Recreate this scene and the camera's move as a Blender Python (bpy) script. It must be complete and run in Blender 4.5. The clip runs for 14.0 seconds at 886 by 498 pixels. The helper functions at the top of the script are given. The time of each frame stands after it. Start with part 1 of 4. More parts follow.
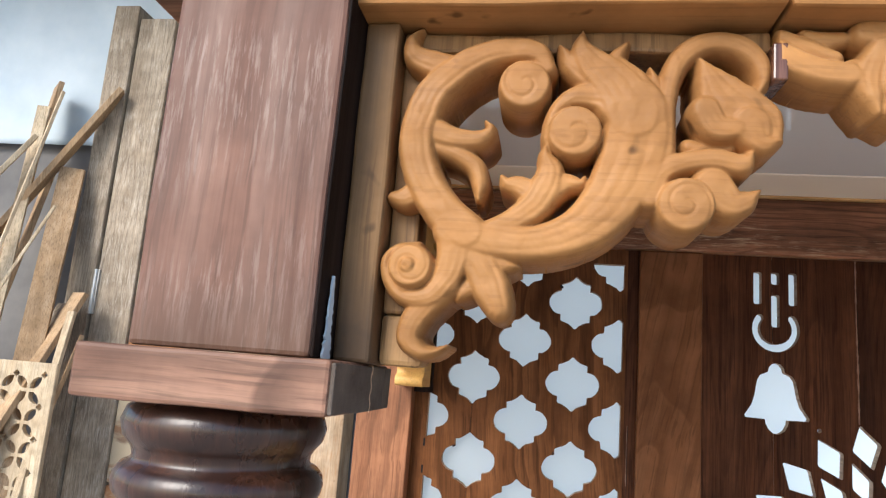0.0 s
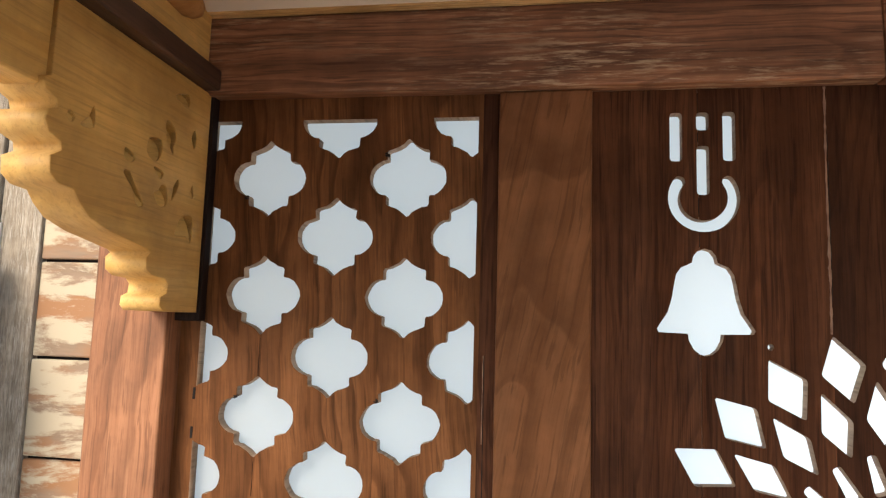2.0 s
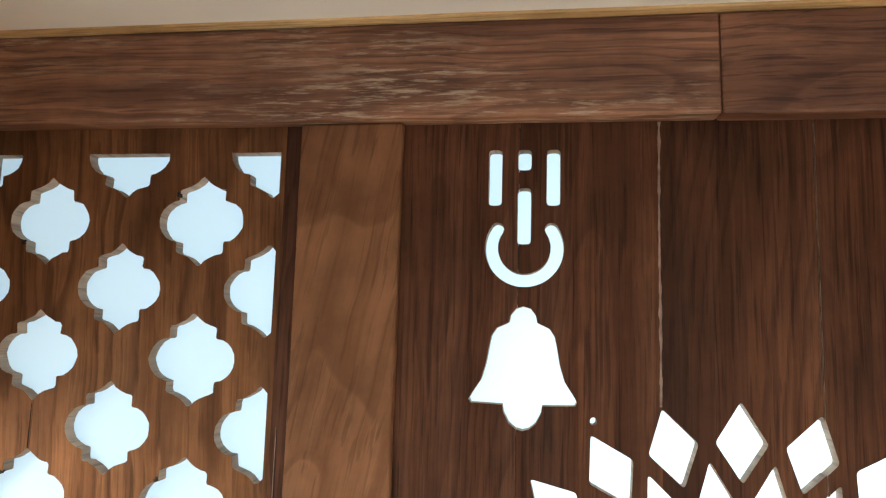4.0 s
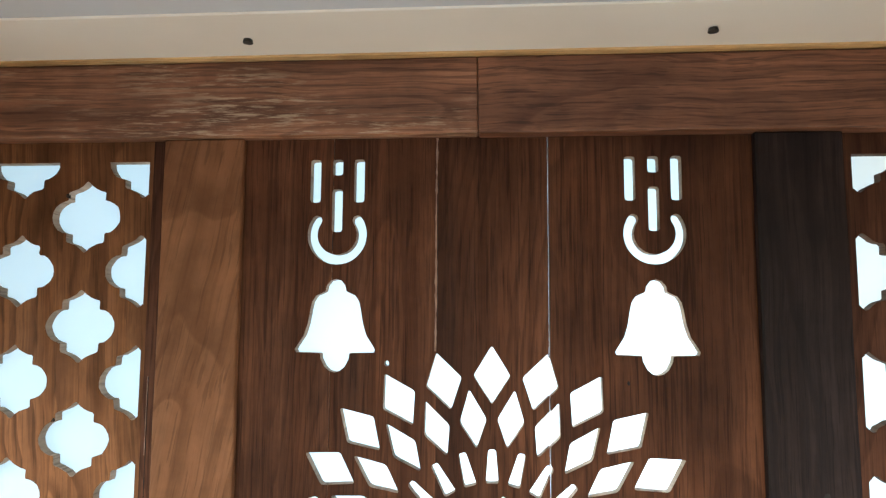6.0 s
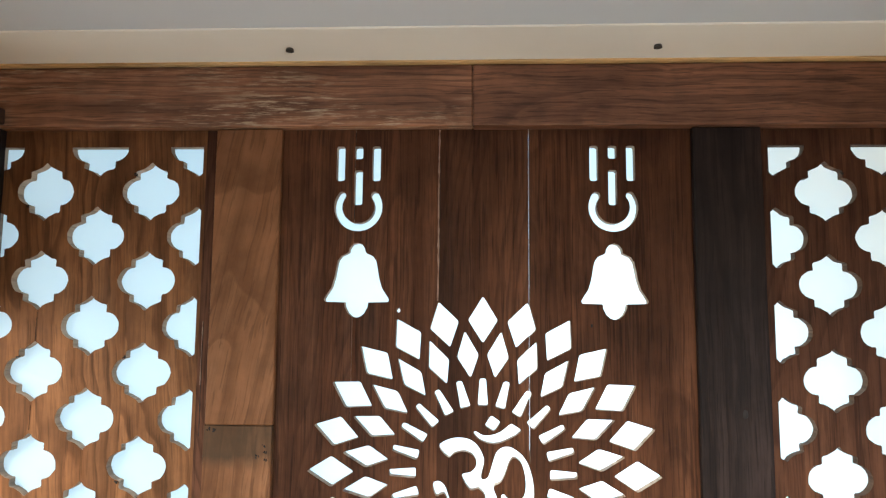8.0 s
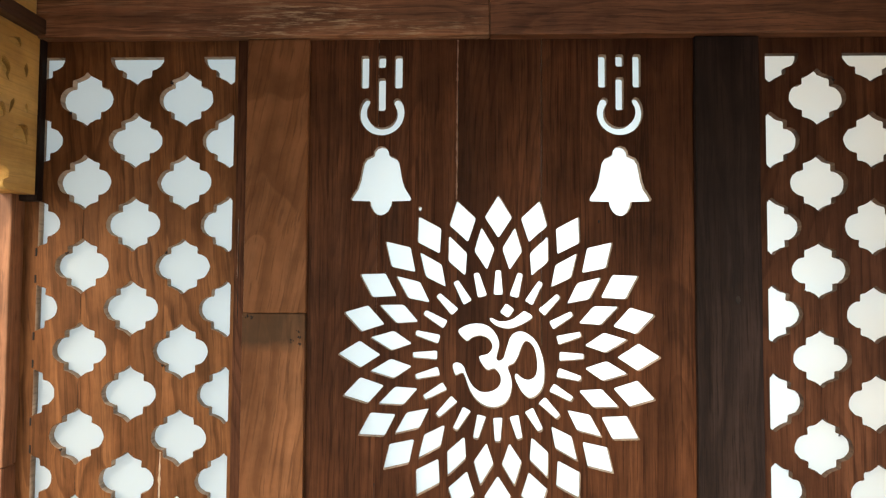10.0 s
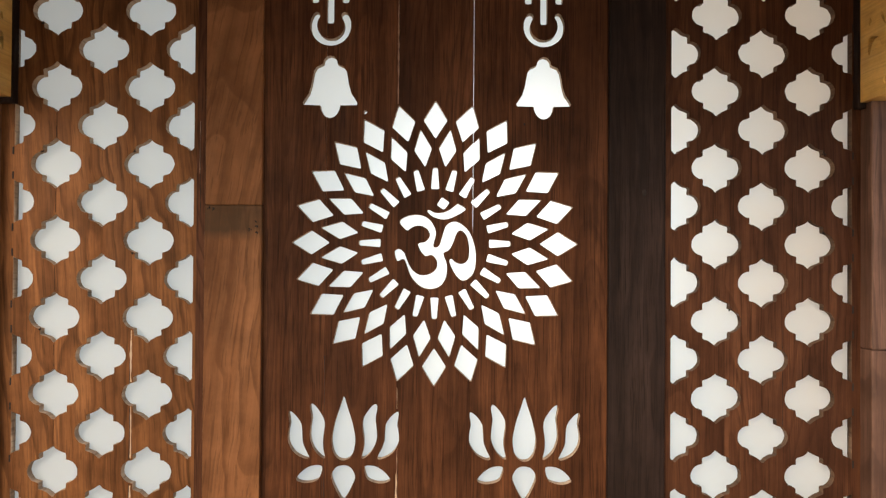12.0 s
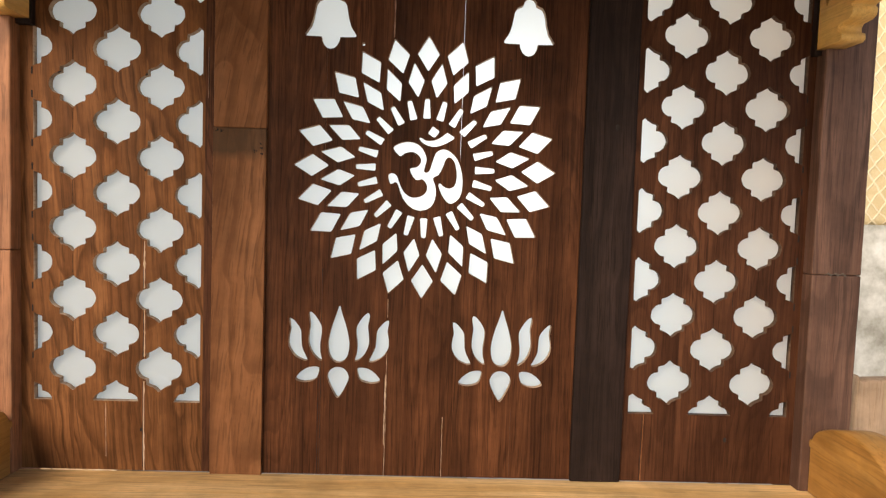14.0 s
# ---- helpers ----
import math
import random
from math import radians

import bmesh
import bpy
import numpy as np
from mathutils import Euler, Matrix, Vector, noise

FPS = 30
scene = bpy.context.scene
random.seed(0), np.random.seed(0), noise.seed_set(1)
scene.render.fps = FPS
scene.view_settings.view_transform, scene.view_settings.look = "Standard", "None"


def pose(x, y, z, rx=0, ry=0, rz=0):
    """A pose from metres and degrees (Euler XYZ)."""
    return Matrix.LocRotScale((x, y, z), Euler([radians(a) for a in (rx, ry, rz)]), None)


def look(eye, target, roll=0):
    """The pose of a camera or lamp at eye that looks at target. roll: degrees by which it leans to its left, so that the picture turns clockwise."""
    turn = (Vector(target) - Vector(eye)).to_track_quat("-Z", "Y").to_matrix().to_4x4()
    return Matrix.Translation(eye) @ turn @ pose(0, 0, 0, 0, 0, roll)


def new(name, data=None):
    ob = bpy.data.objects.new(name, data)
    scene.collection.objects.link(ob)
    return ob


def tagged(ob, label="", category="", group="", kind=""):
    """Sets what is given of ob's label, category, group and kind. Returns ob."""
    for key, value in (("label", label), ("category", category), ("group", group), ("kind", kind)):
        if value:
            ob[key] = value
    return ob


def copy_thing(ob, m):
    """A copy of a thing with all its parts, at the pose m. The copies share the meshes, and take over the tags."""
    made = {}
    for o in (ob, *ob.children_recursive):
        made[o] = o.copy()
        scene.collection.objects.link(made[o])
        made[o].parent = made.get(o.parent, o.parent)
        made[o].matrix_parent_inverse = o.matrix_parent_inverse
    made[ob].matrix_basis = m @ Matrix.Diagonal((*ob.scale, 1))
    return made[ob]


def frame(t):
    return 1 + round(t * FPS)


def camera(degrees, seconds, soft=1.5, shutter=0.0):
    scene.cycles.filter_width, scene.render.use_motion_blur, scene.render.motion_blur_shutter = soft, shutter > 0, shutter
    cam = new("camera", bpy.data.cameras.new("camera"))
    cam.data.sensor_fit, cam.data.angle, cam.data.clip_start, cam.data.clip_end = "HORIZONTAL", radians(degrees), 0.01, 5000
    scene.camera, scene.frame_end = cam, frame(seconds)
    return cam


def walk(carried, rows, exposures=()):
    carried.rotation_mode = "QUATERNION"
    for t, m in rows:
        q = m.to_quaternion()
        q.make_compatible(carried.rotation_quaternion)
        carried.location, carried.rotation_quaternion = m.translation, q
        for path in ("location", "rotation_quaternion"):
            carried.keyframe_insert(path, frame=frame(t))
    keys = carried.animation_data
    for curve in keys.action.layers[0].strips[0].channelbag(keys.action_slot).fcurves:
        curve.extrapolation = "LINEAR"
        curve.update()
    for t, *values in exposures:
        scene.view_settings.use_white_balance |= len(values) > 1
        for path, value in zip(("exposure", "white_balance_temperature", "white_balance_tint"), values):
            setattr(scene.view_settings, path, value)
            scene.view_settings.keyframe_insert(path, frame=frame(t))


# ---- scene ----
cam = camera(66.0, 14.0, soft=1.25)
PATH = [
    (0, (-0.415, -0.88, 1.416), (-0.726, 1.063, 1.774), 4.5),
    (0.1, (-0.401, -0.871, 1.412), (-0.717, 1.072, 1.762), 4.0),
    (0.2, (-0.387, -0.861, 1.408), (-0.706, 1.084, 1.743), 3.9),
    (0.3, (-0.373, -0.852, 1.4), (-0.699, 1.095, 1.722), 3.7),
    (0.4, (-0.36, -0.838, 1.393), (-0.693, 1.11, 1.704), 3.6),
    (0.5, (-0.347, -0.823, 1.387), (-0.688, 1.125, 1.684), 3.5),
    (0.6, (-0.341, -0.803, 1.374), (-0.672, 1.146, 1.674), 3.2),
    (0.7, (-0.329, -0.781, 1.365), (-0.661, 1.169, 1.66), 3.0),
    (0.8, (-0.319, -0.766, 1.354), (-0.64, 1.184, 1.662), 2.8),
    (0.9, (-0.307, -0.749, 1.354), (-0.627, 1.202, 1.656), 2.6),
    (1, (-0.279, -0.731, 1.365), (-0.642, 1.217, 1.639), 2.8),
    (1.2, (-0.27, -0.689, 1.368), (-0.599, 1.267, 1.63), 2.3),
    (1.5, (-0.241, -0.631, 1.377), (-0.573, 1.328, 1.609), 1.9),
    (1.7, (-0.24, -0.6, 1.381), (-0.563, 1.361, 1.604), 1.6),
    (2, (-0.259, -0.556, 1.391), (-0.573, 1.406, 1.622), 1.7),
    (2.3, (-0.272, -0.518, 1.407), (-0.573, 1.447, 1.625), 1.4),
    (2.5, (-0.269, -0.501, 1.423), (-0.57, 1.463, 1.655), 1.6),
    (2.8, (-0.254, -0.483, 1.436), (-0.55, 1.481, 1.666), 1.5),
    (3, (-0.25, -0.475, 1.428), (-0.543, 1.488, 1.676), 1.8),
    (3.3, (-0.222, -0.472, 1.43), (-0.506, 1.492, 1.685), 1.8),
    (3.5, (-0.19, -0.471, 1.439), (-0.477, 1.493, 1.685), 1.8),
    (4, (-0.13, -0.472, 1.439), (-0.41, 1.493, 1.685), 1.6),
    (4.2, (-0.101, -0.473, 1.447), (-0.397, 1.493, 1.668), 1.7),
    (6.3, (0.004, -0.633, 1.422), (-0.12, 1.353, 1.616), 0.2),
    (6.5, (0.006, -0.647, 1.419), (-0.11, 1.341, 1.608), 0.2),
    (6.8, (0.004, -0.672, 1.403), (-0.096, 1.316, 1.597), 0.2),
    (7, (0.005, -0.69, 1.401), (-0.089, 1.297, 1.605), 0.2),
    (7.5, (0.007, -0.732, 1.392), (-0.082, 1.255, 1.597), 0.3),
    (8, (-0.009, -0.753, 1.372), (-0.103, 1.233, 1.584), 0.5),
    (8.3, (-0.041, -0.735, 1.35), (-0.145, 1.25, 1.569), 0.6),
    (8.5, (-0.045, -0.738, 1.343), (-0.151, 1.251, 1.524), 0.6),
    (11, (-0.011, -0.857, 1.235), (-0.054, 1.141, 1.314), 0.3),
    (11.3, (0.0, -0.867, 1.217), (-0.031, 1.132, 1.284), 0.3),
    (11.5, (0.008, -0.876, 1.217), (-0.013, 1.123, 1.267), 0.3),
    (12, (0.011, -0.905, 1.193), (0.011, 1.095, 1.214), 0.4),
    (12.5, (0.015, -0.938, 1.179), (0.029, 1.062, 1.16), 0.8),
    (13, (0.007, -0.946, 1.166), (0.034, 1.053, 1.117), 1.3),
    (13.3, (-0.003, -0.962, 1.169), (0.034, 1.037, 1.113), 1.6),
    (13.5, (-0.003, -0.974, 1.169), (0.035, 1.024, 1.088), 1.8),
    (14, (0.001, -0.994, 1.155), (0.058, 1.001, 1.033), 1.9),
]
EXPOSURES = [(0.0, 0.8, 6150, 11), (0.5, 0.8, 6750, 13), (1.0, 0.86, 6700, 12), (3.0, 1.34, 6800, 7), (4.0, 1.6, 5800, -1), (6.5, 1.6, 5650, -3), (8.5, 1.4, 5650, -3), (11.0, 0.8, 7600, 12), (14.0, 0.62, 7600, 14)]
walk(cam, [(t, look(eye, target, roll)) for t, eye, target, roll in PATH], EXPOSURES)

# ---- light ----
world = bpy.data.worlds.new("daylight")
scene.world = world
world.use_nodes = True
wn = world.node_tree
sky = wn.nodes.new("ShaderNodeTexSky")
sky.sky_type, sky.sun_disc = "NISHITA", False
sky.sun_elevation, sky.sun_rotation = radians(32), radians(209)
wn.links.new(sky.outputs[0], wn.nodes["Background"].inputs[0])
wn.nodes["Background"].inputs[1].default_value = 0.15

sun_data = bpy.data.lights.new("sun", "SUN")
sun_data.energy, sun_data.angle, sun_data.color = 2.3, radians(30), (1.0, 0.93, 0.82)
sun = new("sun", sun_data)
sun.matrix_world = look((-1.7, -3.1, 3.4), (0, 0, 1.2))

# daylight that falls on the back of the translucent sheet
glow_data = bpy.data.lights.new("back_daylight", "AREA")
glow_data.shape, glow_data.size, glow_data.size_y, glow_data.energy, glow_data.color = "RECTANGLE", 1.5, 1.3, 2.5, (0.66, 0.85, 1.0)
glow = new("back_daylight", glow_data)
glow.matrix_world = look((0.06, 0.6, 1.2), (0.06, 0.0, 1.2))
spot_data = bpy.data.lights.new("back_glare", "AREA")
spot_data.shape, spot_data.size, spot_data.energy, spot_data.color = "DISK", 0.2, 0.75, (0.92, 0.96, 1.0)
spot = new("back_glare", spot_data)
spot.matrix_world = look((0.1, 0.225, 1.25), (0.09, 0.0, 1.245))


# ---- materials ----
class Nodes:
    """Short wiring for node materials."""

    def __init__(self, name):
        self.mat = bpy.data.materials.new(name)
        self.mat.use_nodes = True
        self.tree = self.mat.node_tree
        self.bsdf = self.tree.nodes["Principled BSDF"]
        self.out = self.tree.nodes["Material Output"]

    def add(self, kind, **values):
        node = self.tree.nodes.new(kind)
        for key, value in values.items():
            setattr(node, key, value)
        return node

    def link(self, a, b):
        self.tree.links.new(a, b)

    def put(self, socket, value):
        if isinstance(value, bpy.types.NodeSocket):
            self.link(value, socket)
        else:
            socket.default_value = value

    def math(self, op, a, b=0.0):
        n = self.add("ShaderNodeMath", operation=op)
        self.put(n.inputs[0], a)
        self.put(n.inputs[1], b)
        return n.outputs[0]

    def coords(self, scale, seed=0.0, spread=3.0, wander=0.0, lean=0.0):
        """Object coordinates, shifted for each object, scaled by axis; wander lets the grain drift, lean tilts it."""
        tc = self.add("ShaderNodeTexCoord")
        info = self.add("ShaderNodeObjectInfo")
        shift = self.add("ShaderNodeVectorMath", operation="MULTIPLY_ADD")
        comb = self.add("ShaderNodeCombineXYZ")
        for k in range(3):
            self.link(info.outputs["Random"], comb.inputs[k])
        self.link(comb.outputs[0], shift.inputs[0])
        shift.inputs[1].default_value = (spread, spread * 0.7, spread * 1.3)
        self.link(tc.outputs["Object"], shift.inputs[2])
        mp = self.add("ShaderNodeMapping")
        mp.inputs["Location"].default_value = (seed, seed * 1.7, seed * 0.6)
        mp.inputs["Scale"].default_value = scale
        source = shift.outputs[0]
        if wander or lean:
            drift = self.add("ShaderNodeTexNoise")
            drift.inputs["Scale"].default_value, drift.inputs["Detail"].default_value = 9.0, 2.0
            self.link(source, drift.inputs["Vector"])
            moved = self.add("ShaderNodeVectorMath", operation="MULTIPLY_ADD")
            self.link(drift.outputs["Color"], moved.inputs[0])
            moved.inputs[1].default_value = (wander, wander, wander)
            self.link(source, moved.inputs[2])
            tilt = self.add("ShaderNodeVectorRotate", rotation_type="Y_AXIS")
            self.link(moved.outputs[0], tilt.inputs["Vector"])
            tilt.inputs["Angle"].default_value = lean
            source = tilt.outputs[0]
        self.link(source, mp.inputs[0])
        return mp.outputs[0]

    def noise(self, vec, scale=1.0, detail=4.0, rough=0.55, distort=0.0):
        n = self.add("ShaderNodeTexNoise")
        n.inputs["Scale"].default_value, n.inputs["Detail"].default_value = scale, detail
        n.inputs["Roughness"].default_value, n.inputs["Distortion"].default_value = rough, distort
        self.link(vec, n.inputs["Vector"])
        return n.outputs[0]

    def ramp(self, fac, *stops):
        n = self.add("ShaderNodeValToRGB")
        n.color_ramp.elements[0].position, n.color_ramp.elements[1].position = stops[0][0], stops[-1][0]
        for at, _ in stops[1:-1]:
            n.color_ramp.elements.new(at)
        for el, (at, c) in zip(n.color_ramp.elements, stops):
            el.color = (*c, 1) if not isinstance(c, float) else (c, c, c, 1)
        self.put(n.inputs[0], fac)
        return n.outputs[0]

    def mix(self, fac, a, b, blend="MIX"):
        n = self.add("ShaderNodeMix", data_type="RGBA", blend_type=blend)
        self.put(n.inputs[0], fac)
        self.put(n.inputs[6], a if not isinstance(a, tuple) else (*a, 1))
        self.put(n.inputs[7], b if not isinstance(b, tuple) else (*b, 1))
        return n.outputs[2]

    def bump(self, height, strength=0.3, distance=0.001):
        n = self.add("ShaderNodeBump")
        n.inputs["Strength"].default_value, n.inputs["Distance"].default_value = strength, distance
        self.link(height, n.inputs["Height"])
        self.link(n.outputs[0], self.bsdf.inputs["Normal"])

    def done(self, color, rough=0.5, spec=0.5):
        self.put(self.bsdf.inputs["Base Color"], color)
        self.put(self.bsdf.inputs["Roughness"], rough)
        self.bsdf.inputs["Specular IOR Level"].default_value = spec
        return self.mat


def stretch(axis, along, across):
    return tuple(along if k == axis else across for k in range(3))


def wood(name, dark, mid, light, axis=2, rough=0.45, rings=9.0, tint=0.25, dust=None, seed=0.0, spec=0.4, figure=0.55, worn_by=0.45, stain=0.5, lean=0.0, pores=0.6, fine=0.6, wave=0.006, grime=None, knots=0.0):
    """Sawn and sanded timber with growth rings, pores and uneven colour; axis is the grain's way."""
    n = Nodes(name)
    wide = n.noise(n.coords(stretch(axis, 0.8, 6.0), seed, 3.0, wave * 2.5, lean), 1.0, 2.0, 0.45, 0.15)
    ring = n.math("FRACT", n.math("MULTIPLY", wide, rings * 2.2))
    line = n.ramp(ring, (0.0, 0.0), (0.55, 0.12), (0.86, 1.0), (0.95, 0.85), (1.0, 0.0))
    streak = n.noise(n.coords(stretch(axis, 2.0, 60.0), seed + 3, 3.0, wave, lean), 1.0, 5.0, 0.55)
    band = n.noise(n.coords(stretch(axis, 0.9, 22.0), seed + 14, 3.0, wave * 1.5, lean), 1.0, 3.0, 0.5)
    thread = n.noise(n.coords(stretch(axis, 3.0, 210.0), seed + 4, 3.0, wave, lean), 1.0, 3.0, 0.6)
    fibre = n.noise(n.coords(stretch(axis, 26.0, 620.0), seed + 5, 3.0, wave, lean), 1.0, 3.0, 0.6)
    blot = n.noise(n.coords(stretch(axis, 3.0, 7.0), seed + 8), 1.0, 5.0, 0.6)
    base = n.mix(n.ramp(streak, (0.32, 0.0), (0.68, 1.0)), mid, light)
    base = n.mix(n.math("MULTIPLY", n.ramp(band, (0.45, 0.0), (0.66, 1.0)), 0.5), base, dark)
    base = n.mix(n.math("MULTIPLY", n.ramp(thread, (0.48, 0.0), (0.6, 1.0)), 0.6 * fine), base, dark)
    base = n.mix(n.math("MULTIPLY", line, figure), base, dark)
    base = n.mix(n.math("MULTIPLY", n.ramp(fibre, (0.5, 0.0), (0.7, 1.0)), pores * fine), base, tuple(c * 0.35 for c in dark))
    dash = n.noise(n.coords(stretch(axis, 11.0, 330.0), seed + 6, 3.0, wave, lean), 1.0, 2.0, 0.5)
    base = n.mix(n.math("MULTIPLY", n.ramp(dash, (0.57, 0.0), (0.63, 1.0)), 0.75 * fine), base, tuple(c * 0.4 for c in dark))
    base = n.mix(n.math("MULTIPLY", n.ramp(blot, (0.36, 1.0), (0.58, 0.0)), stain), base, dark)
    cloud = n.noise(n.coords((16.0, 16.0, 16.0), seed + 21), 1.0, 5.0, 0.65)
    base = n.mix(1.0, base, n.ramp(cloud, (0.3, 0.74), (0.7, 1.2)), "MULTIPLY")
    info = n.add("ShaderNodeObjectInfo")
    shade = n.ramp(info.outputs["Random"], (0.0, 1.0 - tint), (1.0, 1.0 + tint))
    base = n.mix(1.0, base, shade, "MULTIPLY")
    if dust:
        worn = n.noise(n.coords(stretch(axis, 24.0, 280.0), seed + 11), 1.0, 5.0, 0.7)
        patch = n.noise(n.coords((5.0, 5.0, 12.0), seed + 12), 1.0, 2.0, 0.5)
        amount = n.math("MULTIPLY", n.ramp(worn, (0.5, 0.0), (0.62, 1.0)), n.ramp(patch, (0.4, 0.0), (0.58, 1.0)))
        base = n.mix(n.math("MULTIPLY", amount, worn_by), base, dust)
    if knots:
        speck = n.noise(n.coords((48.0, 48.0, 48.0), seed + 31), 1.0, 2.0, 0.5)
        base = n.mix(n.math("MULTIPLY", n.ramp(speck, (0.68, 0.0), (0.75, 1.0)), knots), base, tuple(c * 0.25 for c in dark))
    if grime:
        # a smudge of old glue and dirt under a joint, sharp above and ragged below
        tc = n.add("ShaderNodeTexCoord")
        axes = n.add("ShaderNodeSeparateXYZ")
        n.link(tc.outputs["Object"], axes.inputs[0])
        ragged = n.noise(n.coords((28.0, 28.0, 16.0), seed + 17), 1.0, 6.0, 0.65)
        low = n.math("ADD", axes.outputs[2], n.math("MULTIPLY", n.math("SUBTRACT", ragged, 0.5), 0.025))
        depth = n.math("DIVIDE", n.math("SUBTRACT", low, grime[0]), grime[1] - grime[0])
        amount = n.math("MULTIPLY", n.ramp(depth, (0.0, 0.0), (1.0, 1.0)), n.ramp(ragged, (0.25, 0.5), (0.6, 0.9)))
        base = n.mix(amount, base, (0.062, 0.036, 0.019))
    n.bump(n.math("ADD", n.math("MULTIPLY", fibre, 0.7), n.math("MULTIPLY", streak, 0.6)), 0.35 * fine, 0.0008)
    return n.done(base, n.ramp(streak, (0.3, rough + 0.12), (0.7, rough - 0.08)), spec)


TEAK = wood("teak_upright", (0.024, 0.0078, 0.0034), (0.094, 0.0325, 0.0135), (0.142, 0.053, 0.0228), 2, 0.55, 18.0, 0.16, spec=0.08, figure=0.34, fine=0.6, wave=0.003)
TEAK_LATTICE = wood("teak_lattice", (0.05, 0.0175, 0.0062), (0.165, 0.063, 0.0225), (0.235, 0.097, 0.037), 2, 0.55, 12.0, 0.14, seed=2.0, spec=0.08, stain=0.45, lean=0.06, figure=0.6, fine=0.45, wave=0.012)
TEAK_LATTICE_DARK = wood("teak_lattice_dark", (0.025, 0.0086, 0.0044), (0.08, 0.0295, 0.0142), (0.12, 0.0475, 0.023), 2, 0.55, 17.0, 0.14, seed=3.0, spec=0.08, figure=0.4, fine=0.55, wave=0.004)
TEAK_PALE = wood("teak_pale_upright", (0.1, 0.038, 0.015), (0.205, 0.083, 0.034), (0.262, 0.114, 0.05), 2, 0.55, 7.0, 0.06, seed=4.0, spec=0.08, figure=0.55, stain=0.35, lean=-0.2, pores=0.3, fine=0.4, wave=0.012)
TEAK_SMUDGED = wood("teak_pale_smudged", (0.1, 0.038, 0.015), (0.205, 0.083, 0.034), (0.262, 0.114, 0.05), 2, 0.55, 7.0, 0.06, seed=4.7, spec=0.08, figure=0.55, stain=0.35, lean=-0.1, pores=0.3, fine=0.4, wave=0.012, grime=(1.212, 1.226))
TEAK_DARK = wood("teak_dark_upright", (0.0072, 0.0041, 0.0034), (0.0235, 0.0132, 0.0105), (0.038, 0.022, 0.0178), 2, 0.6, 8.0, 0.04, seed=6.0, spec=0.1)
TEAK_RAIL = wood("teak_lengthwise", (0.07, 0.027, 0.014), (0.25, 0.105, 0.052), (0.37, 0.17, 0.09), 0, 0.5, 14.0, 0.1, dust=(0.6, 0.43, 0.28), seed=8.0, figure=0.5, spec=0.25, stain=0.35, worn_by=0.6, fine=0.55)
TEAK_RAIL_CLEAN = wood("teak_lengthwise_clean", (0.08, 0.031, 0.016), (0.25, 0.104, 0.052), (0.34, 0.15, 0.078), 0, 0.5, 9.0, 0.05, seed=9.0, figure=0.55, spec=0.25, stain=0.4, fine=0.7, wave=0.012)
TEAK_POST_DARK = wood("teak_post_dark", (0.055, 0.026, 0.017), (0.15, 0.074, 0.05), (0.2, 0.107, 0.075), 2, 0.55, 7.0, 0.05, seed=11.0, spec=0.25, figure=0.6, fine=0.5)
TEAK_POST = wood("teak_post", (0.15, 0.06, 0.028), (0.3, 0.125, 0.06), (0.38, 0.175, 0.09), 2, 0.55, 7.0, 0.05, seed=10.0, spec=0.25, fine=0.55, wave=0.012, stain=0.25)
TEAK_DUSTY = wood("teak_dusty", (0.085, 0.034, 0.021), (0.215, 0.108, 0.073), (0.29, 0.162, 0.117), 2, 0.6, 5.0, 0.05, dust=(0.45, 0.35, 0.3), seed=12.0, figure=0.25, stain=0.8, worn_by=0.3, pores=0.3, fine=0.4, wave=0.01, grime=(1.452, 1.395))
TEAK_CAP = wood("teak_cap", (0.075, 0.031, 0.018), (0.34, 0.168, 0.105), (0.44, 0.245, 0.165), 0, 0.55, 16.0, 0.05, seed=14.0, figure=0.75, fine=0.5)
TEAK_TURNED = wood("teak_turned", (0.017, 0.0065, 0.004), (0.14, 0.056, 0.033), (0.235, 0.105, 0.064), 2, 0.24, 8.0, 0.05, seed=16.0, spec=0.6, stain=0.9, figure=0.7)
TEAK_SIDE = wood("teak_side_beam", (0.045, 0.02, 0.011), (0.11, 0.05, 0.027), (0.15, 0.075, 0.042), 1, 0.5, 8.0, 0.05, seed=18.0)
CARVED = wood("carved_yellow_wood", (0.25, 0.108, 0.032), (0.405, 0.195, 0.064), (0.47, 0.242, 0.088), 0, 0.55, 5.0, 0.05, seed=20.0, figure=0.04, stain=0.4, spec=0.25, pores=0.1, fine=0.25, knots=0.75)
CARVED_SIDE = wood("sawn_yellow_wood", (0.44, 0.215, 0.05), (0.68, 0.39, 0.103), (0.74, 0.46, 0.15), 1, 0.55, 4.0, 0.05, seed=22.0, figure=0.22, fine=0.25, stain=0.35)
# lighter copy of the sawn wood; paints the golden light inside the cuts
GOUGED_LIT = wood("lit_gouge_yellow_wood", (0.56, 0.3, 0.075), (0.8, 0.5, 0.15), (0.85, 0.57, 0.2), 1, 0.5, 4.0, 0.05, seed=25.0, figure=0.15, fine=0.2, stain=0.2)
ARM_WOOD = wood("ochre_arm_wood", (0.27, 0.115, 0.025), (0.47, 0.235, 0.058), (0.54, 0.29, 0.085), 1, 0.5, 6.0, 0.05, seed=23.0, figure=0.4, fine=0.4, stain=0.5)
PALE_BASE = wood("pale_base_wood", (0.5, 0.28, 0.1), (0.72, 0.45, 0.19), (0.78, 0.54, 0.27), 0, 0.35, 4.0, 0.04, seed=24.0, stain=0.3)
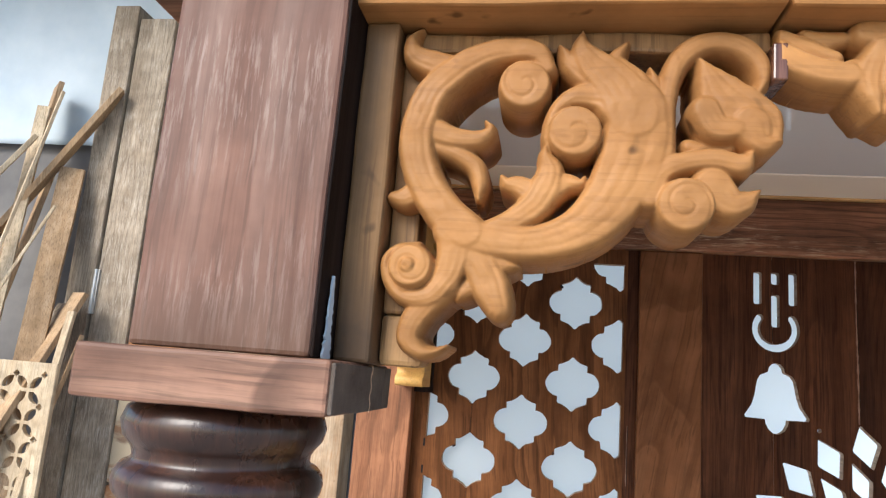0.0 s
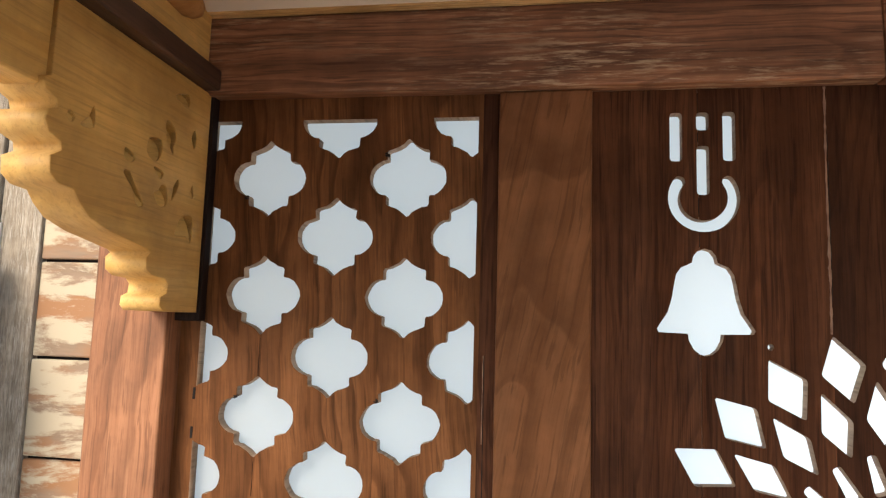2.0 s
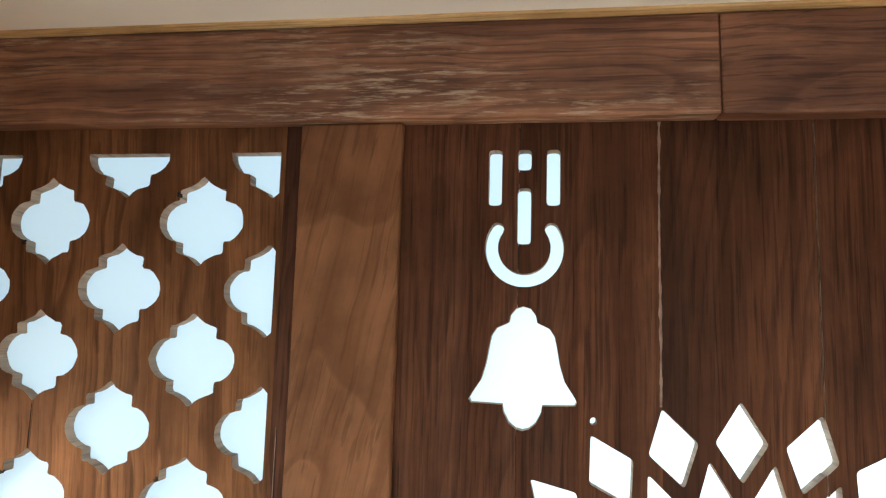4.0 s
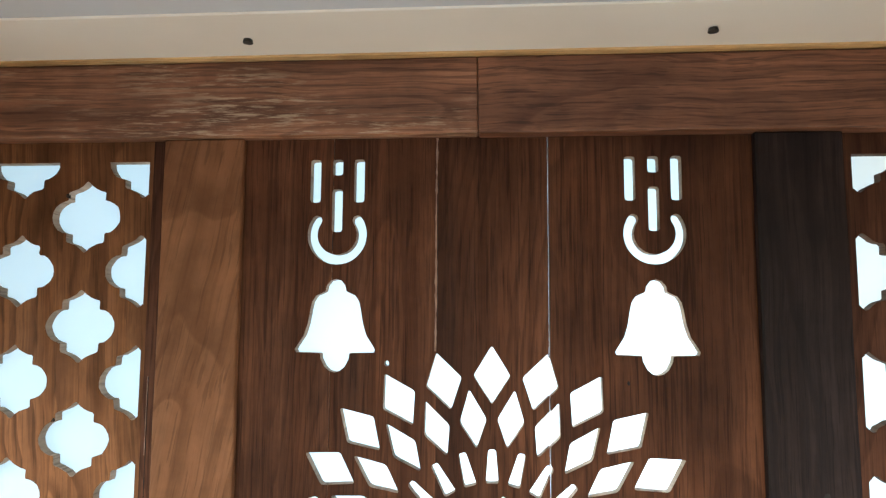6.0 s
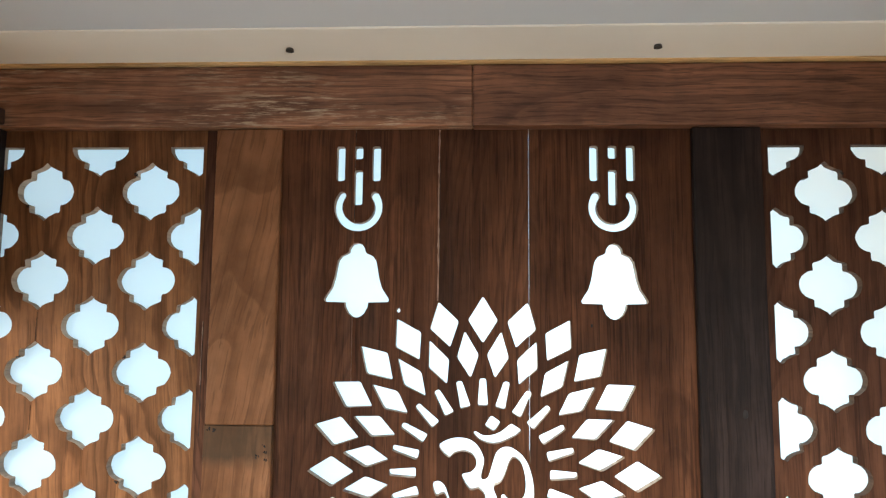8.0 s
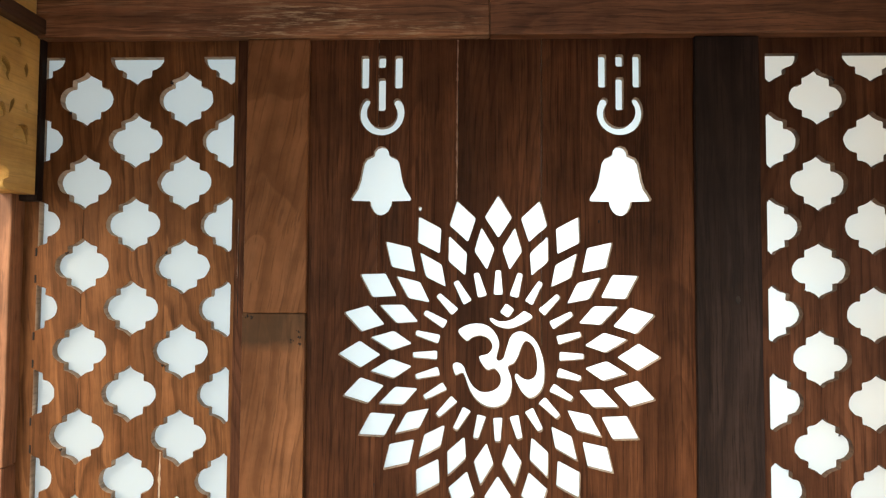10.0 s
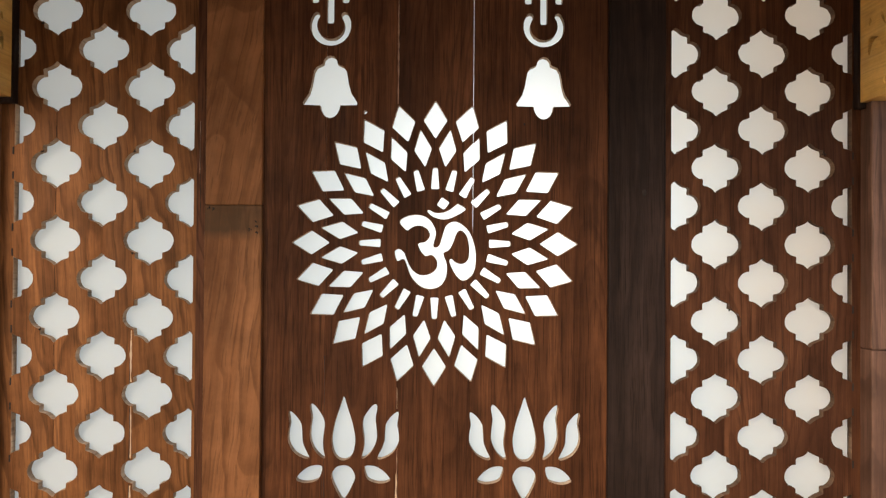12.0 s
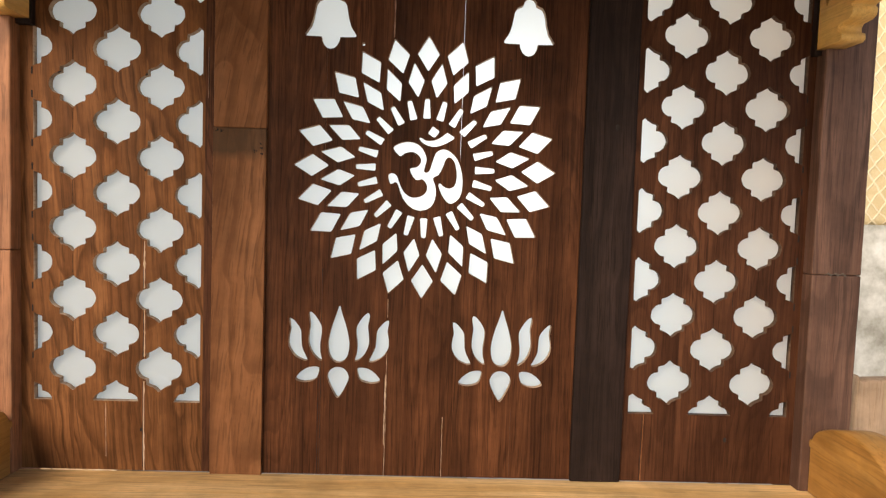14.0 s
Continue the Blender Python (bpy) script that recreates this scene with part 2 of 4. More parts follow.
LIMED = wood("limed_cream_wood", (0.29, 0.175, 0.09), (0.5, 0.375, 0.245), (0.585, 0.465, 0.335), 2, 0.8, 5.0, 0.06, dust=(0.36, 0.19, 0.09), seed=27.0, spec=0.2, figure=0.2, stain=0.75, worn_by=0.6, fine=0.4, knots=0.4)
WEATHERED = wood("weathered_grey_wood", (0.2, 0.155, 0.11), (0.4, 0.325, 0.245), (0.49, 0.41, 0.315), 2, 0.8, 9.0, 0.1, dust=(0.62, 0.56, 0.48), seed=26.0, spec=0.2)
OFFCUT = wood("fresh_sawn_offcut", (0.4, 0.3, 0.19), (0.56, 0.45, 0.31), (0.66, 0.56, 0.41), 2, 0.7, 6.0, 0.3, seed=28.0, spec=0.2)
OFFCUT_TAN = wood("tan_sawn_offcut", (0.3, 0.19, 0.1), (0.46, 0.31, 0.18), (0.54, 0.39, 0.25), 2, 0.7, 6.0, 0.15, seed=29.0, spec=0.2, figure=0.3, stain=0.3)
SPARE = wood("tan_board", (0.36, 0.22, 0.13), (0.52, 0.36, 0.24), (0.6, 0.44, 0.31), 2, 0.6, 6.0, 0.05, seed=35.0, spec=0.2, figure=0.3, fine=0.4)
WEATHERED_TAN = wood("grimy_tan_wood", (0.13, 0.068, 0.028), (0.38, 0.208, 0.082), (0.46, 0.272, 0.118), 2, 0.6, 4.0, 0.05, seed=32.0, stain=0.75, figure=0.2, pores=0.3)
STAINED_TAN = wood("stained_tan_wood", (0.13, 0.068, 0.028), (0.38, 0.208, 0.082), (0.46, 0.272, 0.118), 2, 0.6, 4.0, 0.05, seed=34.0, stain=0.75, figure=0.2, pores=0.3, grime=(1.482, 1.435), knots=0.6)
RAW_EDGE = wood("raw_cut_edge", (0.25, 0.165, 0.11), (0.4, 0.285, 0.2), (0.47, 0.35, 0.255), 1, 0.75, 4.0, 0.05, seed=30.0, spec=0.2)
RAW_EDGE_DARK = wood("dark_cut_edge", (0.06, 0.032, 0.02), (0.13, 0.075, 0.045), (0.18, 0.11, 0.07), 1, 0.75, 4.0, 0.05, seed=31.0, spec=0.2)


def plain(name, a, b, scale=12.0, rough=0.6, bump=0.15, spec=0.4):
    n = Nodes(name)
    big = n.noise(n.coords((scale,) * 3), 1.0, 5.0, 0.6)
    fine = n.noise(n.coords((scale * 30,) * 3, 2.0), 1.0, 2.0, 0.5)
    n.bump(n.math("ADD", n.math("MULTIPLY", fine, 0.5), big), bump, 0.001)
    return n.done(n.mix(n.ramp(big, (0.3, 0.0), (0.7, 1.0)), a, b), rough, spec)


def peeling():
    """Old cream and orange paint flaking off grey timber."""
    n = Nodes("peeling_paint")
    flake = n.noise(n.coords((3.5, 3.5, 12.0)), 1.0, 8.0, 0.68, 0.3)
    rust = n.noise(n.coords((2.5, 2.5, 7.0), 5.0), 1.0, 5.0, 0.6)
    scratch = n.noise(n.coords((6.0, 6.0, 40.0), 9.0), 1.0, 4.0, 0.6)
    wood_c = n.mix(scratch, (0.16, 0.11, 0.075), (0.34, 0.225, 0.145))
    col = n.mix(n.ramp(rust, (0.46, 0.0), (0.6, 1.0)), wood_c, (0.31, 0.15, 0.07))
    col = n.mix(n.ramp(flake, (0.46, 0.0), (0.55, 1.0)), col, (0.46, 0.375, 0.26))
    n.bump(n.ramp(flake, (0.46, 0.0), (0.55, 1.0)), 0.5, 0.002)
    return n.done(col, 0.75, 0.3)


def acrylic():
    """White translucent sheet with a soft gloss."""
    n = Nodes("white_acrylic")
    cloud = n.noise(n.coords((4.0, 4.0, 4.0)), 1.0, 3.0, 0.5)
    tone = n.mix(cloud, (0.8, 0.85, 0.88), (0.88, 0.9, 0.9))
    tc = n.add("ShaderNodeTexCoord")
    axes = n.add("ShaderNodeSeparateXYZ")
    n.link(tc.outputs["Object"], axes.inputs[0])
    # beige reflections painted into the tone towards one upper corner, in soft clouds
    spot = n.noise(n.coords((9.0, 9.0, 9.0), 4.0), 1.0, 4.0, 0.55)
    where = n.math("ADD", n.math("ADD", axes.outputs[0], n.math("MULTIPLY", axes.outputs[2], 0.35)), n.math("MULTIPLY", n.math("SUBTRACT", spot, 0.5), 0.22))
    tone = n.mix(n.math("MULTIPLY", n.ramp(where, (0.7, 0.0), (1.05, 1.0)), 0.75), tone, (0.87, 0.78, 0.7))
    trans = n.add("ShaderNodeBsdfTranslucent")
    n.link(tone, trans.inputs[0])
    n.done(tone, 0.25, 0.4)
    mixer = n.add("ShaderNodeMixShader")
    mixer.inputs[0].default_value = 0.85
    n.link(n.bsdf.outputs[0], mixer.inputs[1])
    n.link(trans.outputs[0], mixer.inputs[2])
    n.link(mixer.outputs[0], n.out.inputs[0])
    return n.mat


END_GRAIN = plain("dark_end_grain", (0.05, 0.038, 0.03), (0.14, 0.11, 0.088), 30.0, 0.8, 0.6)
PEELING = peeling()
ACRYLIC = acrylic()
LAMINATE = plain("white_laminate", (0.64, 0.645, 0.66), (0.69, 0.695, 0.705), 2.0, 0.003, 0.0, 1.0)
CREAM = plain("cream_board", (0.8, 0.72, 0.62), (0.85, 0.78, 0.68), 4.0, 0.4, 0.05)
SCREW = plain("dark_screw_hole", (0.02, 0.018, 0.015), (0.05, 0.04, 0.03), 60.0, 0.5, 0.1)
FILLER = plain("pale_filler", (0.42, 0.29, 0.19), (0.55, 0.4, 0.28), 90.0, 0.85, 0.6)
DARK_GAP = plain("dark_crack", (0.008, 0.005, 0.004), (0.02, 0.012, 0.009), 60.0, 0.9, 0.1)
SPLINTER = plain("splintered_edge", (0.17, 0.085, 0.052), (0.32, 0.19, 0.13), 120.0, 0.8, 0.6)
STEEL = plain("dull_steel", (0.45, 0.46, 0.46), (0.6, 0.6, 0.6), 40.0, 0.4, 0.1)
STEEL.node_tree.nodes["Principled BSDF"].inputs["Metallic"].default_value = 0.9
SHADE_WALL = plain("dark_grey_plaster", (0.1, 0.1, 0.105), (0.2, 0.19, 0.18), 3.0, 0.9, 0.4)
WHITEWASH = plain("worn_whitewash", (0.24, 0.225, 0.18), (0.68, 0.67, 0.62), 13.0, 0.9, 0.5)
PALE_BLUE = plain("pale_blue_sheet", (0.42, 0.52, 0.6), (0.56, 0.64, 0.7), 3.0, 0.6, 0.2)
CONCRETE = plain("concrete_floor", (0.42, 0.4, 0.37), (0.55, 0.53, 0.49), 2.5, 0.85, 0.3)


# ---- helpers for building ----
def top(name, at, label, category, group="", kind=""):
    ob = new(name)
    ob.location = at
    return tagged(ob, label, category, group, kind)


def base_of(ob):
    v = Vector(ob.location)
    while ob.parent:
        ob = ob.parent
        v += Vector(ob.location)
    return v


def part(name, shape, material, parent=None, label=""):
    """Links a bmesh or mesh, given in the place's coordinates, as one object under parent."""
    if isinstance(shape, bmesh.types.BMesh):
        data = bpy.data.meshes.new(name)
        shape.to_mesh(data)
        shape.free()
    else:
        data = shape
    data.name = name
    if not data.materials:
        for m in material if isinstance(material, (list, tuple)) else [material]:
            data.materials.append(m)
    ob = new(name, data)
    if parent:
        data.transform(Matrix.Translation(-base_of(parent)))
        ob.parent = parent
    if label:
        tagged(ob, label)
    return ob


def box(x0, x1, y0, y1, z0, z1, bevel=0.0015):
    bm = bmesh.new()
    bmesh.ops.create_cube(bm, size=1.0)
    bm.transform(Matrix.Translation(((x0 + x1) / 2, (y0 + y1) / 2, (z0 + z1) / 2)) @ Matrix.Diagonal((abs(x1 - x0), abs(y1 - y0), abs(z1 - z0), 1)))
    if bevel:
        bmesh.ops.bevel(bm, geom=bm.edges[:], offset=bevel, segments=2, affect="EDGES", profile=0.5)
    return bm


def worn_box(x0, x1, y0, y1, z0, z1, bevel=0.002, cuts=14, wave=0.0008):
    """A sawn piece whose edges wander a little."""
    bm = bmesh.new()
    bmesh.ops.create_cube(bm, size=1.0)
    size = (x1 - x0, y1 - y0, z1 - z0)
    bm.transform(Matrix.Translation(((x0 + x1) / 2, (y0 + y1) / 2, (z0 + z1) / 2)) @ Matrix.Diagonal((*size, 1)))
    bmesh.ops.bevel(bm, geom=bm.edges[:], offset=bevel, segments=2, affect="EDGES", profile=0.5)
    long = max(range(3), key=lambda k: size[k])
    normal = Vector([1.0 if k == long else 0.0 for k in range(3)])
    start = Vector((x0, y0, z0))
    for k in range(1, cuts):
        bmesh.ops.bisect_plane(bm, geom=bm.verts[:] + bm.edges[:] + bm.faces[:], plane_co=start + normal * size[long] * k / cuts, plane_no=normal)
    for v in bm.verts:
        v.co += noise.noise_vector(v.co * 23.0) * wave
    return bm


def curve_mesh(outlines, thick, bevel=0.0):
    """Closed outlines in x, z (inner ones are openings) filled to a board; front at y 0, back at y thick."""
    data = bpy.data.curves.new("outline", "CURVE")
    data.dimensions, data.fill_mode = "2D", "BOTH"
    data.extrude, data.bevel_depth, data.bevel_resolution, data.offset = thick / 2 - bevel, bevel, 1, -bevel
    for pts in outlines:
        sp = data.splines.new("POLY")
        sp.points.add(len(pts) - 1)
        for p, (x, z) in zip(sp.points, pts):
            p.co = (x, z, 0, 1)
        sp.use_cyclic_u = True
    ob = new("outline", data)
    bpy.context.view_layer.update()
    mesh = bpy.data.meshes.new_from_object(ob.evaluated_get(bpy.context.evaluated_depsgraph_get()))
    bpy.data.objects.remove(ob)
    bpy.data.curves.remove(data)
    mesh.transform(Matrix.Translation((0, thick / 2, 0)) @ Matrix.Rotation(radians(90), 4, "X"))
    mesh.materials.clear()
    bm = bmesh.new()
    bm.from_mesh(mesh)
    bmesh.ops.remove_doubles(bm, verts=bm.verts[:], dist=1e-6)
    bm.to_mesh(mesh)
    bm.free()
    return mesh


def smooth_loop(pts, steps=5):
    """A closed curve through the points."""
    out, n = [], len(pts)
    for i in range(n):
        p0, p1, p2, p3 = (Vector(pts[(i + k) % n]) for k in (-1, 0, 1, 2))
        for s in range(steps):
            t = s / steps
            out.append(tuple(0.5 * (2 * p1 + (p2 - p0) * t + (2 * p0 - 5 * p1 + 4 * p2 - p3) * t * t + (3 * p1 - p0 - 3 * p2 + p3) * t ** 3)))
    return out


def smooth_line(pts, steps=8):
    out = []
    ext = [2 * Vector(pts[0]) - Vector(pts[1])] + [Vector(p) for p in pts] + [2 * Vector(pts[-1]) - Vector(pts[-2])]
    for i in range(len(pts) - 1):
        p0, p1, p2, p3 = ext[i : i + 4]
        for s in range(steps):
            t = s / steps
            out.append(0.5 * (2 * p1 + (p2 - p0) * t + (2 * p0 - 5 * p1 + 4 * p2 - p3) * t * t + (3 * p1 - p0 - 3 * p2 + p3) * t ** 3))
    return out + [Vector(pts[-1])]


def rounded(pts, r=0.002, steps=3):
    """Corners of a polygon rounded off."""
    out, n = [], len(pts)
    for i in range(n):
        a, b, c = (Vector(pts[(i + k) % n]) for k in (-1, 0, 1))
        d1, d2 = (a - b), (c - b)
        k1, k2 = min(r, d1.length / 2.2), min(r, d2.length / 2.2)
        s, e = b + d1.normalized() * k1, b + d2.normalized() * k2
        for j in range(steps + 1):
            t = j / steps
            out.append(tuple((1 - t) ** 2 * s + 2 * t * (1 - t) * b + t * t * e))
    return out


def clip(pts, axis, value, keep_more):
    """The part of a polygon on one side of a line."""
    out = []
    for i in range(len(pts)):
        a, b = pts[i - 1], pts[i]
        ina, inb = (a[axis] > value) == keep_more, (b[axis] > value) == keep_more
        if ina != inb:
            t = (value - a[axis]) / (b[axis] - a[axis])
            out.append(tuple(a[k] + t * (b[k] - a[k]) for k in (0, 1)))
        if inb:
            out.append(b)
    return out


def rect(x0, x1, z0, z1):
    return [(x0, z0), (x1, z0), (x1, z1), (x0, z1)]


def planks(mesh, cuts, gaps, parent, material, split_above=1.225, last=None):
    """Saws a board at the x values of cuts and links each strip as a plank; joints have opened by gaps above a height."""
    src = bmesh.new()
    src.from_mesh(mesh)
    bmesh.ops.remove_doubles(src, verts=src.verts[:], dist=1e-6)
    edges = [-9.0] + list(cuts) + [9.0]
    gap = [0.0] + list(gaps) + [0.0]
    for i in range(len(edges) - 1):
        bm = src.copy()
        for at, sign in ((edges[i], -1), (edges[i + 1], 1)):
            if abs(at) < 5:
                bmesh.ops.bisect_plane(bm, geom=bm.verts[:] + bm.edges[:] + bm.faces[:], plane_co=(at, 0, 0), plane_no=(sign, 0, 0), clear_outer=True)
        for v in bm.verts:
            for at, gap_here, sign in ((edges[i], gap[i], 1), (edges[i + 1], gap[i + 1], -1)):
                if abs(v.co.x - at) < 1e-5 and v.co.z > split_above:
                    v.co.x += sign * gap_here / 2
        open_edges = [e for e in bm.edges if e.is_boundary]
        if open_edges:
            bmesh.ops.holes_fill(bm, edges=open_edges, sides=0)
        bm.normal_update()
        for f in bm.faces:
            f.material_index = 0 if abs(f.normal.y) > 0.5 else 1
        face = last if last and i == len(edges) - 2 else material
        part("plank", bm, [face, RAW_EDGE_DARK if face == TEAK_LATTICE_DARK else RAW_EDGE], parent)
    src.free()


# ---- the setting ----
def ground():
    bm = bmesh.new()
    bmesh.ops.create_grid(bm, x_segments=60, y_segments=60, size=40.0)
    for v in bm.verts:
        v.co.z = 0.012 * noise.noise(v.co * 0.7) - 0.01
    tagged(part("floor", bm, CONCRETE), "grey concrete workshop floor under the shrine", "floor", kind="structure")


ground()


# ---- the shrine ----
shrine = top("wooden_shrine", (0, 0, 0.0), "unfinished teak prayer shrine with pierced back panels and carved brackets", "shrine")

Z0, Z1 = 0.754, 1.6        # back boards, foot and head
THICK = 0.0105
OPENINGS = []


def star(cx, cz):
    """Pointed four-lobed opening."""
    quarter = [(0, 33.5), (1.6, 32.6), (4.6, 29.5), (8.6, 26.9), (13, 25), (16.8, 24), (18.1, 22.6), (18.1, 16.2), (18.9, 15.3), (22.9, 14.5), (27, 12.3), (30.3, 8.9), (32.5, 4.6), (33.2, 0)]
    right = quarter + [(x, -z) for x, z in reversed(quarter[:-1])]
    full = right + [(-x, z) for x, z in reversed(right[1:-1])]
    return [(cx + x / 1000, cz + z / 1000) for x, z in full]


def lattice_openings(cx, rng):
    """Rows of openings inside a border, halved where they meet it."""
    (x0, x1), z0, z1 = ((0.3135, 0.5535) if cx > 0 else (-0.559, -0.3205)), 0.857, 1.569
    loops = []
    for row in range(-1, 16):
        for col in range(-2, 3):
            if (row + col) % 2:
                continue
            # the border column beside the stile is set in a little
            inset = 0.0075 if col == (2 if cx < 0 else -2) else 0.0
            pts = star(cx - 0.0003 + col * 0.062 + (inset if cx > 0 else -inset), 1.568 - 0.051 * row)
            pts = [(x + rng.uniform(-0.0004, 0.0004), z + rng.uniform(-0.0004, 0.0004)) for x, z in pts]
            for axis, value, more in ((0, x0, True), (0, x1, False), (1, z0, True), (1, z1, False)):
                pts = clip(pts, axis, value, more) if pts else pts
            if len(pts) > 3 and max(p[0] for p in pts) - min(p[0] for p in pts) > 0.006 and max(p[1] for p in pts) - min(p[1] for p in pts) > 0.006:
                loops.append(pts)
    return loops


def lattice_panel(side):
    rng = random.Random(5 + side)
    lo, hi = sorted((side * 0.266, side * 0.59))
    panel = part("lattice_panel", box(lo, hi, 0.0, THICK, Z1 - 0.002, Z1, 0.0), TEAK_LATTICE, shrine, "pierced teak panel with rows of pointed four-lobed openings")
    loops = lattice_openings(0.436 if side > 0 else -0.4415, rng)
    OPENINGS.extend(loops)
    mesh = curve_mesh([rect(lo, hi, Z0, Z1 - 0.002)] + loops, THICK, 0.0004)
    cuts = (-0.502, -0.401, -0.3165) if side < 0 else (0.385, 0.462)
    # last strip on the left is darker wood, painting the shadow beside the stile
    planks(mesh, cuts, (0.0,) * len(cuts), panel, TEAK_LATTICE if side < 0 else TEAK_LATTICE_DARK, last=TEAK_LATTICE_DARK if side < 0 else None)
    return panel


def polar(r, a, off=0.0):
    """A point of the sun disc: r along the ray at angle a from the top, off across it; millimetres."""
    s, c = math.sin(a), math.cos(a)
    return ((r * s + off * c) / 1000, 1.21 + (r * c - off * s) / 1000)


def sun_disc():
    loops = []
    for k in range(24):
        a = radians(15 * k)
        loops.append(rounded([polar(190.5, a), polar(164, a, 16.3), polar(139, a), polar(164, a, -16.3)], 0.0025))
        b = radians(15 * k + 7.5)
        loops.append(rounded([polar(153.5, b), polar(126, b, 12.0), polar(102, b), polar(126, b, -12.0)], 0.003))
        loops.append(rounded([polar(101, a, 3.3), polar(72, a, 5.6), polar(72, a, -5.6), polar(101, a, -3.3)], 0.0025))
    return loops


def om_sign():
    upper = [(-47, 28), (-39, 35), (-25, 38), (-12, 35), (-3, 26), (1.5, 13), (-2, -2.5), (1.5, -5.5), (6.5, -2), (10.5, 11), (15.5, 24), (25, 29), (35, 26), (46, 15.5), (53, -3), (55, -22), (51.5, -39.5), (39.5, -49.5), (29, -43), (20, -25.5), (22, -20.5), (27.5, -25), (36, -27.5), (44, -22), (46, -8), (42.5, 10), (34.5, 17.5), (29, 13.5), (24.5, 1.5), (19, -8.5), (11.5, -13.5)]
    lower = [(16, -27.5), (15.5, -43), (8.5, -56), (-5.5, -61), (-20, -56.5), (-32, -43), (-39, -24.5), (-43, -21), (-50, -23.5), (-53.5, -11.5), (-48, -8), (-41, -12), (-37, -22), (-30.5, -34.5), (-20, -42), (-7, -41), (2, -34), (3, -23.5), (-4, -15.5), (-13.5, -16.5), (-22.5, -1.5), (-12.5, 2), (-6.5, 10), (-10, 19), (-20, 23.5), (-30.5, 21), (-37, 17)]
    moon = [(-10, 43), (-7, 44.5), (-0.5, 41), (9, 41), (19, 44.5), (29.5, 52.5), (32.5, 52), (41, 46), (32, 39), (19, 33), (8.5, 32), (-3.5, 36)]
    drop = [(9, 62), (19, 55), (17.5, 51.5), (12, 44.5), (2, 51)]
    put = lambda pts: [(x / 1000, 1.21 + z / 1000) for x, z in pts]  # noqa: E731
    return [smooth_loop(put(upper + lower), 3), smooth_loop(put(moon), 3), rounded(put(drop), 0.0025)]


def bell(cx, z):
    half = [(0, 66.5), (5, 65), (8.5, 60.5), (9.5, 55.5), (12.5, 54), (18, 51.5), (21.5, 46), (23, 39), (25, 27), (28.3, 16), (34.5, 6.5), (36.3, 3.2), (35, 0.6), (13.3, 0.0), (12.6, -5), (9, -12), (4.5, -15.6), (0, -16.8)]
    full = half + [(-x, h) for x, h in reversed(half[1:-1])]
    loops = [[(cx + x / 1000, z + h / 1000) for x, h in full]]
    for x0, h0, h1 in ((-20.8, 136.8, 176.5), (-0.3, 162, 176.5), (-0.3, 109.5, 149), (19.8, 136.8, 176.5)):
        loops.append(rounded(rect(cx + (x0 - 4.7) / 1000, cx + (x0 + 4.7) / 1000, z + h0 / 1000, z + h1 / 1000), 0.003))
    # open ring with rounded ends
    sweep = [radians(145 + 250 * k / 28) for k in range(29)]
    outer = [(27.2 * math.cos(a), 107 + 27.2 * math.sin(a)) for a in sweep]
    inner = [(18.2 * math.cos(a), 107 + 18.2 * math.sin(a)) for a in sweep]
    ends = []
    for a, way in ((sweep[-1], 1), (sweep[0], -1)):
        mx, mz = 22.7 * math.cos(a), 107 + 22.7 * math.sin(a)
        turn = [a + way * radians(b) for b in (30, 60, 90, 120, 150)]
        ends.append([(mx + 4.5 * math.cos(b), mz + 4.5 * math.sin(b)) for b in (turn if way > 0 else turn[::-1])])
    ring = outer + ends[0] + inner[::-1] + ends[1]
    loops.append([(cx + x / 1000, z + h / 1000) for x, h in ring])
    return loops


def lotus(cx, z):
    mid = [(0, 0), (5, -14), (11, -32), (15, -50), (15.5, -61), (13, -74), (7.5, -82), (0, -84.5), (-7.5, -82), (-13, -74), (-15.5, -61), (-15, -50), (-11, -32), (-5, -14)]
    inner = [(-42, -10), (-35, -15.5), (-26.5, -29), (-25, -40), (-27, -56), (-26.5, -70), (-24, -81), (-29, -80.5), (-38, -71.5), (-44, -56), (-43.5, -40), (-42.3, -29), (-44.5, -15)]
    outer = [(-71.5, -20), (-64, -25), (-56, -36.5), (-54.5, -50), (-53.5, -62), (-48, -74.5), (-45, -81), (-50.5, -82.5), (-64, -75.5), (-72.5, -62), (-73, -48), (-71, -36.5), (-72.7, -25)]
    foot = [(0, -91), (9, -93.5), (15, -102), (15, -110), (10, -122), (4, -133), (0, -137), (-4, -133), (-10, -122), (-15, -110), (-15, -102), (-9, -93.5)]
    leaf = [(-62, -109), (-54, -99), (-42, -92), (-28, -92.5), (-31, -107), (-37, -112), (-48, -114.5), (-58, -113)]
    loops = [mid, foot]
    for pts in (inner, outer, leaf):
        loops += [pts, [(-x, h) for x, h in reversed(pts)]]
    return [smooth_loop([(cx + x / 1000, z + h / 1000) for x, h in pts], 3) for pts in loops]


